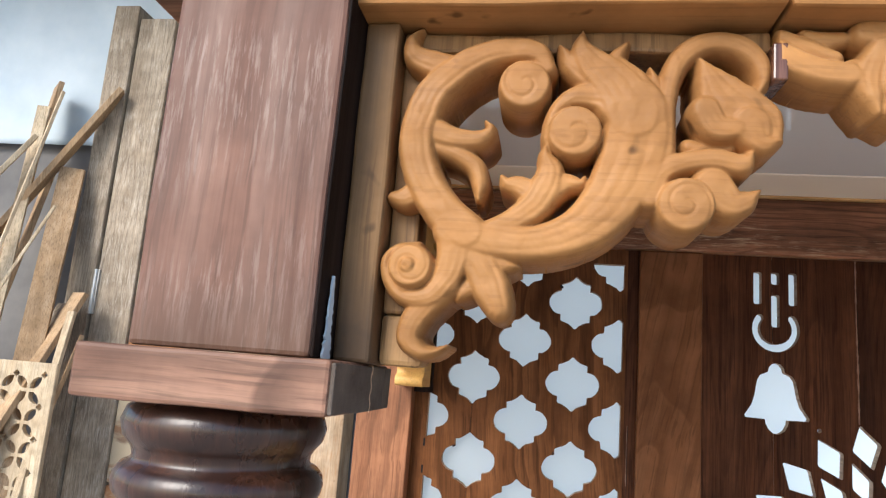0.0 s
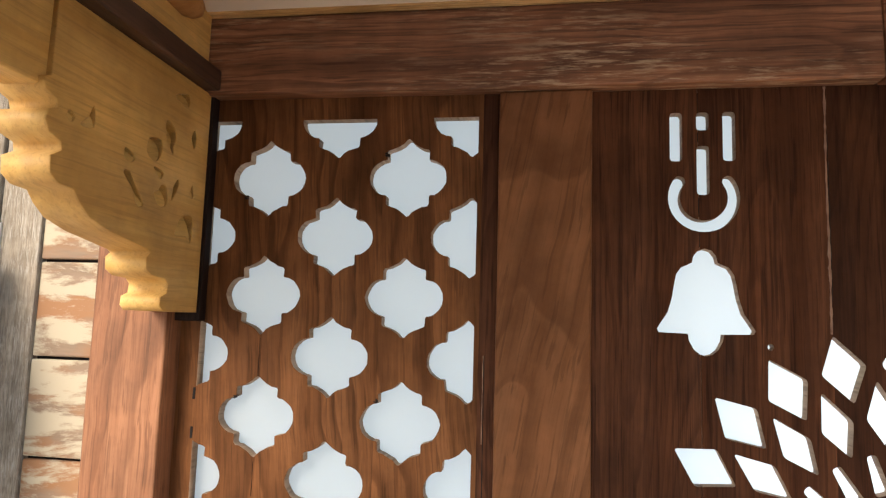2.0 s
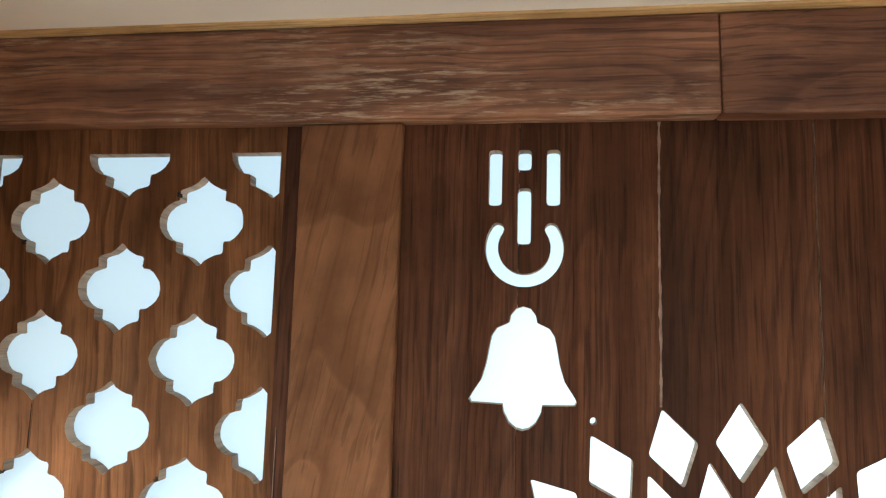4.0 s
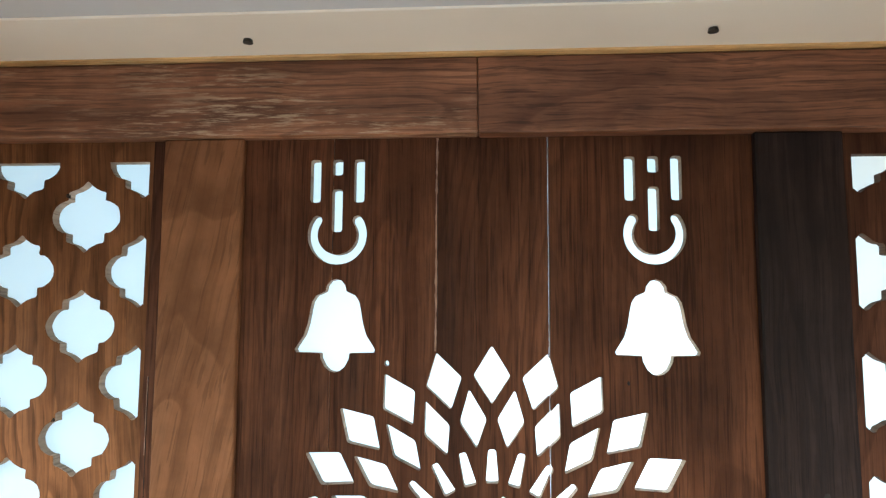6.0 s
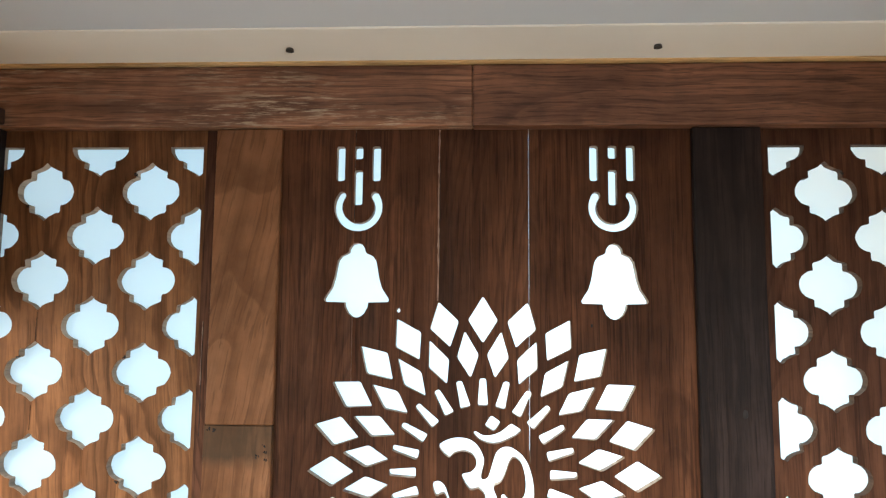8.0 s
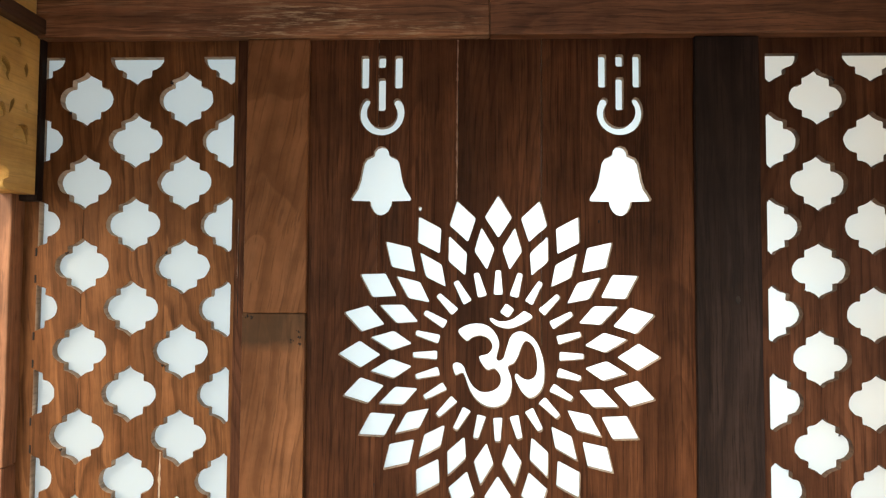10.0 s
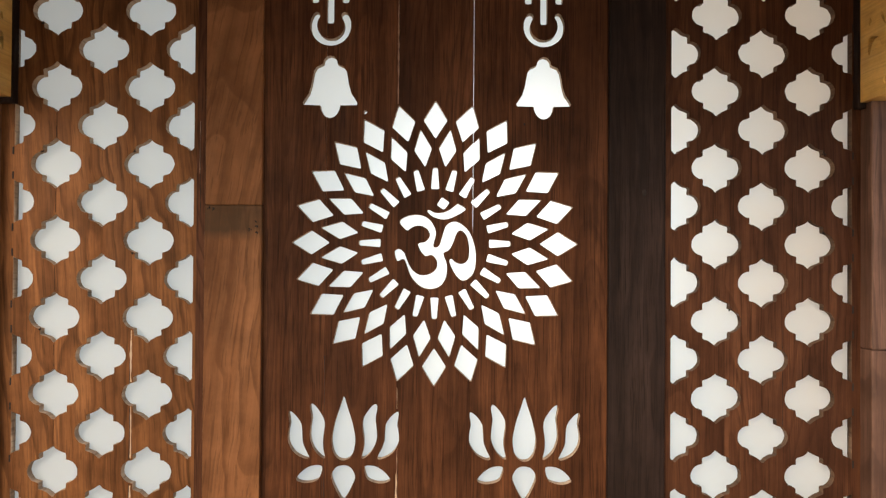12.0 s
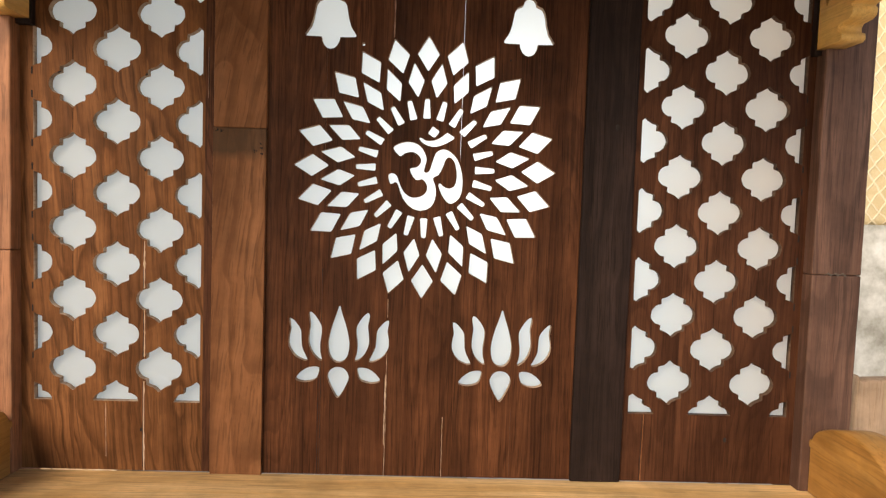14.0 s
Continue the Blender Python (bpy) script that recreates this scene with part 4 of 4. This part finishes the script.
def side_bracket(s):
    """Scalloped board under the side beam, plain on its inner face."""
    edge = [(0, 1398), (52, 1398), (57, 1402), (56, 1409), (48, 1412), (47, 1419), (52, 1423), (70, 1424), (78, 1428), (79, 1437), (74, 1441), (78, 1443), (104, 1447), (124, 1450), (145, 1456), (156, 1464), (162, 1471), (176, 1472), (184, 1477), (185, 1488), (176, 1493), (177, 1498), (188, 1501), (192, 1508), (190, 1515), (182, 1518), (184, 1523), (194, 1526), (196, 1533), (190, 1536), (190, 1590), (0, 1590)]
    cuts = [[(65, 1547), (54, 1543), (51, 1535), (54, 1528), (53, 1522), (60, 1527), (65, 1533)], [(71, 1529), (85, 1527), (89, 1520), (87, 1514), (80, 1511), (74, 1512), (69, 1520)]]
    cuts += [[(78, 1506), (71, 1506), (65, 1504), (69, 1499)], [(67, 1494), (61, 1495), (57, 1489), (58, 1481), (63, 1478), (70, 1479), (76, 1487), (70, 1489)]]
    cuts += [[(113, 1512), (102, 1508), (106, 1503), (114, 1504), (115, 1508)], [(107, 1496), (98, 1486), (88, 1476), (93, 1473), (98, 1476), (101, 1483), (114, 1494)]]
    cuts += [[(43, 1504), (43, 1497), (51, 1485), (51, 1492), (48, 1499)], [(56, 1570), (37, 1577), (35, 1567), (47, 1567)], [(23, 1551), (20, 1544), (22, 1535), (27, 1538), (27, 1545)]]
    cuts += [[(21, 1504), (18, 1496), (21, 1493), (24, 1496)], [(36, 1474), (18, 1477), (17, 1458), (21, 1456), (26, 1460), (42, 1459), (41, 1465)]]
    cuts += [[(150, 1530), (148, 1516), (162, 1514), (155, 1520)], [(172, 1520), (167, 1517), (170, 1513), (174, 1516)]]
    to_plan = lambda pts: [(-0.012 - a / 1000, z / 1000) for a, z in pts]  # noqa: E731
    cuts = [smooth_loop(to_plan(pts), 3) for pts in cuts]
    mesh = curve_mesh([to_plan(edge)] + cuts, 0.034, 0.0007)
    # the outline lies along y; turn it onto the side of the shrine
    turn = Matrix(((0, s, 0, s * 0.557), (1, 0, 0, 0), (0, 0, 1, 0), (0, 0, 0, 1)))
    mesh.transform(turn)
    if s < 0:
        mesh.flip_normals()
    board = part("side_bracket", mesh, CARVED_SIDE, shrine, "thick yellow bracket board with a scalloped edge and carved cuts")
    # each cut is a gouge, deep under its upper edge and running out at its foot
    for loop in cuts:
        bm = bmesh.new()
        run = [x * -0.55 + z * 0.83 for x, z in loop]
        low, span = min(run), max(run) - min(run)
        rim = [bm.verts.new((x, 0.0006, z)) for x, z in loop]
        bed = [bm.verts.new((x, 0.0012 + min(0.010, span * 0.55) * (r - low) / span, z)) for (x, z), r in zip(loop, run)]
        bm.faces.new(bed)
        for k in range(len(rim)):
            n = (k + 1) % len(rim)
            bm.faces.new((rim[k], rim[n], bed[n], bed[k]))
        bm.transform(turn)
        bmesh.ops.recalc_face_normals(bm, faces=bm.faces[:])
        part("gouge", bm, GOUGED_LIT, board)
    lo, hi = sorted((s * 0.583, s * 0.5545))
    part("bracket_pad", worn_box(lo, hi, -0.0115, -0.0006, 1.391, 1.5895, 0.001), TEAK_DARK, board)
    # the head of the arch between this bracket and the one ahead
    lo, hi = sorted((s * 0.5605, s * 0.588))
    part("arch_head", worn_box(lo, hi, -0.3, -0.1995, 1.529, 1.59, 0.002, 20, 0.0016), CARVED_SIDE, shrine, "short sawn yellow board over the side opening")
    copy_thing(board, Matrix.Translation((0, -0.491, 0.3975)) @ Matrix.Diagonal((1, -1, 0.75, 1)))
    return board


def side_frame(s):
    lo, hi = sorted((s * 0.545, s * 0.61))
    beam = part("side_beam", worn_box(lo, hi, -0.5, -0.0185, 1.5905, 1.609, 0.002), TEAK_SIDE, shrine)
    lo, hi = sorted((s * 0.557, s * 0.6))
    part("side_board", worn_box(lo, hi, -0.5, -0.019, 1.6095, 1.66), CARVED_SIDE, beam)
    bm = bmesh.new()
    line = [Vector((s * 0.554, -0.5 + 0.455 * k / 40, 1.648)) for k in range(41)]
    rows = []
    for k, p in enumerate(line):
        t = k / 40
        r = 0.014 * (1.0 + 0.14 * math.sin(k * 1.35)) * (1.0 if t < 0.9 else math.sqrt(max(0.02, 1 - ((t - 0.9) / 0.1) ** 2)))
        rows.append([bm.verts.new((p.x + r * math.cos(2 * math.pi * q / 12), p.y, p.z + r * 0.85 * math.sin(2 * math.pi * q / 12))) for q in range(12)])
    for a, b in zip(rows, rows[1:]):
        for q in range(12):
            f = bm.faces.new((a[q], a[(q + 1) % 12], b[(q + 1) % 12], b[q]))
            f.smooth = True
    bm.faces.new(rows[0]), bm.faces.new(rows[-1])
    bmesh.ops.recalc_face_normals(bm, faces=bm.faces[:])
    part("carved_moulding", bm, CARVED, beam)


for s in (-1, 1):
    side_bracket(s)
    side_frame(s)


for s in (-1, 1):
    lo, hi = sorted((s * 0.602, s * 0.668))
    part("side_cornice", worn_box(lo, hi, -0.6, -0.02, 1.631, 1.66, 0.002), TEAK_RAIL, shrine)


def arm_board(s):
    """Low side board with a rounded end, standing on the base."""
    edge = [(0.006, Z0)] + [(0.006, 0.82)]
    edge += [(0.006 + 0.03 * (1 - math.cos(a)), 0.82 + 0.034 * math.sin(a)) for a in (0.4, 0.8, 1.2)]
    edge += [(0.05, 0.862), (0.08, 0.869), (0.11, 0.869), (0.14, 0.862), (0.17, 0.847), (0.2, 0.824), (0.23, 0.8), (0.26, 0.782), (0.32, 0.772), (0.47, 0.77), (0.47, Z0)]
    mesh = curve_mesh([smooth_loop([(-0.02 - a, z) for a, z in edge[1:-1]], 3)[:-3] + [(-0.49, Z0), (-0.026, Z0)]], 0.05, 0.003)
    mesh.transform(Matrix(((0, s, 0, s * 0.577), (1, 0, 0, 0), (0, 0, 1, 0), (0, 0, 0, 1))))
    if s < 0:
        mesh.flip_normals()
    part("arm_board", mesh, ARM_WOOD, shrine, "ochre side board with a rounded top edge")


for s in (-1, 1):
    arm_board(s)

# ---- the workshop round it ----
# roof out of view, added to hold back sky light from above
tagged(part("ceiling", box(-4.5, 4.5, 0.25, 2.6, 3.4, 3.46, 0.0), SHADE_WALL), "plain dark unseen roof added to block the sky over the workshop", "ceiling", kind="structure")
tagged(part("wall_north", box(-4.0, 0.2, 1.62, 1.75, 0.0, 3.2, 0.0), SHADE_WALL), "dark grey plastered workshop wall behind the door", "wall", kind="structure")
tagged(part("wall_east", box(0.95, 3.6, 1.02, 1.15, 0.0, 1.145, 0.0), WHITEWASH), "low worn whitewashed wall beside the shrine", "wall", kind="structure")


def old_door():
    door = top("door_1", (-1.68, 1.5, 0.0), "old framed door with peeling cream and orange paint", "door", kind="structure")
    part("door_stile", worn_box(-2.12, -1.962, 1.485, 1.535, 0.05, 2.75, 0.004), WEATHERED, door)
    part("door_stile", worn_box(-1.455, -1.335, 1.485, 1.535, 0.05, 2.75, 0.004), LIMED, door)
    part("door_stile", worn_box(-1.335, -1.2, 1.49, 1.53, 0.05, 2.75, 0.004), LIMED, door)
    for k in range(8):
        z = 0.284 + 0.3235 * k
        part("door_board", worn_box(-1.961, -1.456, 1.497 + 0.002 * (k % 2), 1.525, z + 0.006, min(z + 0.32, 2.75), 0.006, 10, 0.001), PEELING, door)
    part("door_board", worn_box(-1.961, -1.456, 1.5, 1.525, 0.05, 0.281, 0.006, 6, 0.001), PEELING, door)
    part("door_back", box(-1.97, -1.33, 1.526, 1.534, 0.05, 2.75, 0.0), DARK_GAP, door)
    for z in (0.6, 1.62):
        bm = box(-2.132, -2.108, 1.476, 1.486, z - 0.085, z + 0.085, 0.002)
        hinge = part("hinge", bm, STEEL, door)
        pin = bmesh.new()
        bmesh.ops.create_cone(pin, cap_ends=True, segments=12, radius1=0.007, radius2=0.007, depth=0.17)
        pin.transform(Matrix.Translation((-2.12, 1.474, z)))
        part("hinge_pin", pin, STEEL, hinge)
    jamb = top("door_frame", (-2.2, 1.5, 0.0), "weathered grey timber door frame", "door frame", kind="structure")
    part("jamb", worn_box(-2.23, -2.124, 1.47, 1.6, 0.0, 2.8, 0.004), WEATHERED, jamb)
    part("jamb", worn_box(-1.195, -1.09, 1.47, 1.6, 0.0, 2.8, 0.004), LIMED, jamb)


old_door()


def offcut(x0, z0, x1, z1, y, w, thick, material, label):
    """One sawn strip leaning from foot (x0, z0) to head (x1, z1)."""
    foot, head = Vector((x0, y - 0.1, z0)), Vector((x1, y, z1))
    d = (head - foot)
    foot -= d * (foot.z / d.z)
    d = head - foot
    bm = worn_box(-w / 2, w / 2, -thick / 2, thick / 2, 0.0, d.length, min(0.002, thick / 5), 10, 0.002)
    bm.transform(d.to_track_quat("Z", "Y").to_matrix().to_4x4())
    ob = part("wood_offcut", bm, material)
    ob.location = foot
    return tagged(ob, label, "offcut", "offcuts leaning on the wall")


PALE_STRIP = "pale sawn timber strip leaning on the workshop wall"
TAN_BOARD = "tan sawn board leaning on the workshop wall"
for row in ((-2.327, 1.491, -2.375, 2.31, 1.36, 0.042, 0.02, OFFCUT, PALE_STRIP), (-2.35, 1.66, -2.28, 2.36, 1.33, 0.017, 0.012, OFFCUT, PALE_STRIP),
            (-2.43, 1.92, -2.335, 2.17, 1.3, 0.045, 0.018, OFFCUT, PALE_STRIP), (-2.32, 2.02, -2.13, 2.42, 1.46, 0.075, 0.022, OFFCUT_TAN, TAN_BOARD),
            (-2.2, 1.48, -2.245, 2.08, 1.41, 0.085, 0.02, OFFCUT_TAN, TAN_BOARD), (-2.325, 1.43, -2.178, 1.9, 1.27, 0.013, 0.01, OFFCUT, PALE_STRIP),
            (-2.15, 1.36, -2.105, 1.6, 1.39, 0.08, 0.02, OFFCUT_TAN, TAN_BOARD), (-2.08, 0.89, -2.066, 1.53, 1.31, 0.03, 0.015, OFFCUT, PALE_STRIP),
            (-2.52, 1.3, -2.43, 2.45, 1.48, 0.12, 0.02, OFFCUT_TAN, TAN_BOARD), (-2.44, 1.3, -2.36, 2.06, 1.44, 0.06, 0.02, OFFCUT_TAN, TAN_BOARD),
            (-2.25, 1.2, -2.19, 1.56, 1.42, 0.07, 0.02, WEATHERED, "grey weathered board leaning on the workshop wall"), (-2.13, 0.9, -2.05, 1.45, 1.36, 0.02, 0.012, OFFCUT_TAN, TAN_BOARD)):
    offcut(*row)


def jali_board():
    """Small fret-cut board with a pattern of crossing circles."""
    loops = [rect(-2.48, -2.065, 0.35, 1.28)]
    p = 0.105
    for i in range(4):
        for j in range(9):
            cx, cz = -2.42 + i * p, 0.4 + j * p
            for t in (45, 135, 225, 315):
                d = Vector((math.cos(radians(t)), math.sin(radians(t))))
                o = Vector((-d.y, d.x))
                m = Vector((cx, cz)) + d * p * 0.37
                pts = [m - d * 0.028, m - d * 0.016 + o * 0.011, m + o * 0.015, m + d * 0.016 + o * 0.011, m + d * 0.028, m + d * 0.016 - o * 0.011, m - o * 0.015, m - d * 0.016 - o * 0.011]
                if -2.46 < min(q.x for q in pts) and max(q.x for q in pts) < -2.085 and max(q.y for q in pts) < 1.26 and min(q.y for q in pts) > 0.37:
                    loops.append([tuple(q) for q in pts])
            if -2.45 < cx - 0.014 and cx + 0.014 < -2.08:
                loops.append([(cx + 0.013, cz), (cx, cz + 0.013), (cx - 0.013, cz), (cx, cz - 0.013)])
    mesh = curve_mesh(loops, 0.018, 0.0005)
    mesh.transform(Matrix.Translation((0.045, 1.22, 0.068)))
    ob = part("fretwork_board", mesh, OFFCUT)
    tagged(ob, "pale fretwork board of crossing circles leaning beside offcuts", "fretwork board")


jali_board()


def sky_panel():
    # rippled blue panel added in place of the bright sky over the wall
    bm = bmesh.new()
    bmesh.ops.create_grid(bm, x_segments=50, y_segments=50, size=0.5)
    bm.transform(Matrix.Translation((-2.6, 1.58, 2.98)) @ Matrix.Rotation(radians(90), 4, "X") @ Matrix.Diagonal((1.15, 1.5, 1, 1)))
    for v in bm.verts:
        v.co.y += 0.02 * noise.noise(v.co * 4.0) + 0.008 * noise.noise(v.co * 15.0)
    for f in bm.faces:
        f.smooth = True
    ob = part("plastic_sheet", bm, PALE_BLUE)
    mod = ob.modifiers.new("thickness", "SOLIDIFY")
    mod.thickness = 0.002
    tagged(ob, "pale blue panel standing in for open sky above the workshop wall", "sheet")


sky_panel()


def quilt_cloth():
    """Beige cloth with a paler raised net of diamonds and small shiny wrinkles."""
    n = Nodes("beige_quilt")
    tc = n.add("ShaderNodeTexCoord")
    wrinkle = n.add("ShaderNodeTexNoise")
    wrinkle.inputs["Scale"].default_value, wrinkle.inputs["Detail"].default_value = 14.0, 3.0
    n.link(tc.outputs["Object"], wrinkle.inputs["Vector"])
    moved = n.add("ShaderNodeVectorMath", operation="MULTIPLY_ADD")
    n.link(wrinkle.outputs["Color"], moved.inputs[0])
    moved.inputs[1].default_value = (0.03, 0.03, 0.03)
    n.link(tc.outputs["Object"], moved.inputs[2])
    axes = n.add("ShaderNodeSeparateXYZ")
    n.link(moved.outputs[0], axes.inputs[0])
    u, v = n.math("MULTIPLY", axes.outputs[0], 23.0), n.math("MULTIPLY", axes.outputs[2], 17.5)
    far = [n.math("ABSOLUTE", n.math("SUBTRACT", n.math("FRACT", w), 0.5)) for w in (n.math("ADD", u, v), n.math("SUBTRACT", u, v))]
    net = n.ramp(n.math("MAXIMUM", far[0], far[1]), (0.38, 0.0), (0.49, 1.0))
    grain = n.noise(n.coords((60.0, 60.0, 60.0)), 1.0, 4.0, 0.6)
    patch = n.noise(n.coords((5.0, 5.0, 5.0), 3.0), 1.0, 4.0, 0.6)
    col = n.mix(n.ramp(patch, (0.3, 0.0), (0.7, 1.0)), (0.52, 0.4, 0.22), (0.66, 0.52, 0.3))
    col = n.mix(n.math("MULTIPLY", n.ramp(grain, (0.45, 0.0), (0.75, 1.0)), 0.4), col, (0.74, 0.62, 0.4))
    col = n.mix(n.math("MULTIPLY", net, 0.75), col, (0.78, 0.68, 0.48))
    n.bump(n.math("ADD", net, n.math("MULTIPLY", grain, 0.6)), 0.6, 0.004)
    return n.done(col, 0.5, 0.4)


def quilted_board():
    """Beige quilted sheet with a raised diamond pattern, above the low wall."""
    bm = bmesh.new()
    bmesh.ops.create_grid(bm, x_segments=120, y_segments=60, size=0.5)
    bm.transform(Matrix.Translation((2.2, 1.04, 1.745)) @ Matrix.Rotation(radians(90), 4, "X") @ Matrix.Diagonal((2.4, 1.2, 1, 1)))
    for v in bm.verts:
        v.co.y += 0.008 * noise.noise(v.co * 6.0) + 0.004 * noise.noise(v.co * 22.0)
    for f in bm.faces:
        f.smooth = True
    ob = part("quilted_sheet", bm, quilt_cloth())
    mod = ob.modifiers.new("thickness", "SOLIDIFY")
    mod.thickness = 0.004
    tagged(ob, "beige quilted sheet with raised diamonds above the low wall", "sheet")


quilted_board()


def spare_board():
    mesh = curve_mesh([smooth_loop([(0.72, 0.0), (0.722, 0.45), (0.725, 0.86), (0.735, 0.888), (0.765, 0.893), (0.86, 0.893), (0.9, 0.87), (0.91, 0.45), (0.91, 0.0)], 4)], 0.03, 0.003)
    mesh.transform(Matrix.Translation((0, 0.1, 0.0)))
    ob = part("spare_board", mesh, SPARE)
    tagged(ob, "pale rounded board standing beside the shrine post", "board")


spare_board()

# small marks on the shrine: glue lines, worm holes, knots
left = [o for o in shrine.children if o.name.startswith("lattice_panel")]
filler_line(-0.401, Z0, 1.1, 0.0026, left[0], seed=2)
filler_line(-0.4025, 0.76, 1.05, 0.0012, left[0], material=DARK_GAP, seed=22)
filler_line(-0.456, Z0 + 0.02, 0.862, 0.001, left[0], seed=3)
filler_line(-0.5035, 1.02, 1.28, 0.0006, left[0], material=DARK_GAP, seed=4)
filler_line(-0.5035, 1.33, 1.44, 0.0005, left[0], material=DARK_GAP, seed=14)
filler_line(-0.3115, 1.245, 1.37, 0.0009, left[0], material=DARK_GAP, seed=15)
filler_line(-0.3125, 1.30, 1.37, 0.0006, left[0], seed=16)
filler_line(0.335, Z0, 0.87, 0.0008, left[1], material=DARK_GAP, seed=17)
filler_line(0.337, Z0, 0.86, 0.002, left[1], material=TEAK_PALE, seed=18)
filler_line(0.462, 0.95, 1.1, 0.0006, left[1], material=DARK_GAP, seed=19)
centre = [o for o in shrine.children if o.name.startswith("centre_panel")][0]
filler_line(-0.0495, 1.395, Z1 - 0.012, 0.0024, centre, material=SPLINTER, seed=5)
filler_line(-0.0485, 1.42, 1.55, 0.0005, centre, material=DARK_GAP, seed=25)
filler_line(-0.0495, 0.8, 0.905, 0.0016, centre, seed=6)
filler_line(-0.0485, Z0, 1.018, 0.0007, centre, seed=26)
filler_line(0.037, Z0, 0.845, 0.0009, centre, seed=7)
filler_line(-0.1475, Z0, 0.9, 0.001, centre, material=DARK_GAP, seed=8)
filler_line(-0.1445, Z0, 1.06, 0.001, centre, material=DARK_GAP, seed=28)
filler_line(-0.1445, 1.46, 1.585, 0.0006, centre, material=DARK_GAP, seed=29)
filler_line(0.138, Z0, 0.86, 0.0004, centre, material=DARK_GAP, seed=30)


def burr(x, z, owner, seed, y=0.0):
    """A scorched chip at the rim of an opening."""
    rng = random.Random(seed)
    bm = bmesh.new()
    for _ in range(4):
        made = bmesh.ops.create_icosphere(bm, subdivisions=1, radius=1.0)
        m = Matrix.Translation((x + rng.uniform(-0.002, 0.002), y, z + rng.uniform(-0.0015, 0.0015))) @ Matrix.Rotation(rng.uniform(0, 3), 4, "Y") @ Matrix.Diagonal((rng.uniform(0.0008, 0.0022), 0.0012, rng.uniform(0.0005, 0.0012), 1))
        bmesh.ops.transform(bm, matrix=m, verts=made["verts"])
    part("scorched_chip", bm, DARK_GAP, owner)


chips = random.Random(12)
for row in range(1, 14):
    for col in range(-1, 2):
        if (row + col) % 2 == 0 and chips.random() < 0.5:
            for k, cx in ((0, -0.4415), (1, 0.436)):
                side = -1 if k == 0 else 1
                burr(cx + col * 0.062 + side * chips.uniform(16, 21) / 1000, 1.568 - 0.051 * row + chips.choice((0.016, 0.02, -0.017)), left[k], row * 10 + col + k)
for x, z in ((-0.297, 1.254), (-0.291, 1.253), (-0.236, 1.237), (-0.2335, 1.23), (-0.233, 1.222), (-0.243, 1.226)):
    burr(x, z, stile, int(x * -1000), -0.0088)
for x, z, r, owner in ((0.275, 1.278, 0.0035, shrine), (0.118, 1.369, 0.0015, centre), (0.462, 0.82, 0.003, left[1]), (-0.405, 0.815, 0.0022, left[0])):
    bm = bmesh.new()
    bmesh.ops.create_uvsphere(bm, u_segments=12, v_segments=8, radius=r)
    bm.transform(Matrix.Translation((x, -0.0092 if owner is shrine else -0.0002, z)) @ Matrix.Diagonal((0.8, 0.25, 1.3, 1)))
    part("knot_hole", bm, DARK_GAP, owner)
for k, x in ((0, -0.5605), (1, 0.555)):
    for row in range(2, 14):
        if row % 2 == 0:
            for way in (1, -1):
                z = 1.568 - 0.051 * row + way * 0.0345
                part("saw_cut", worn_box(x - 0.0012, x + 0.0012, -0.0004, 0.004, z - 0.005, z + 0.005, 0.0004, 4, 0.0004), DARK_GAP, left[k])
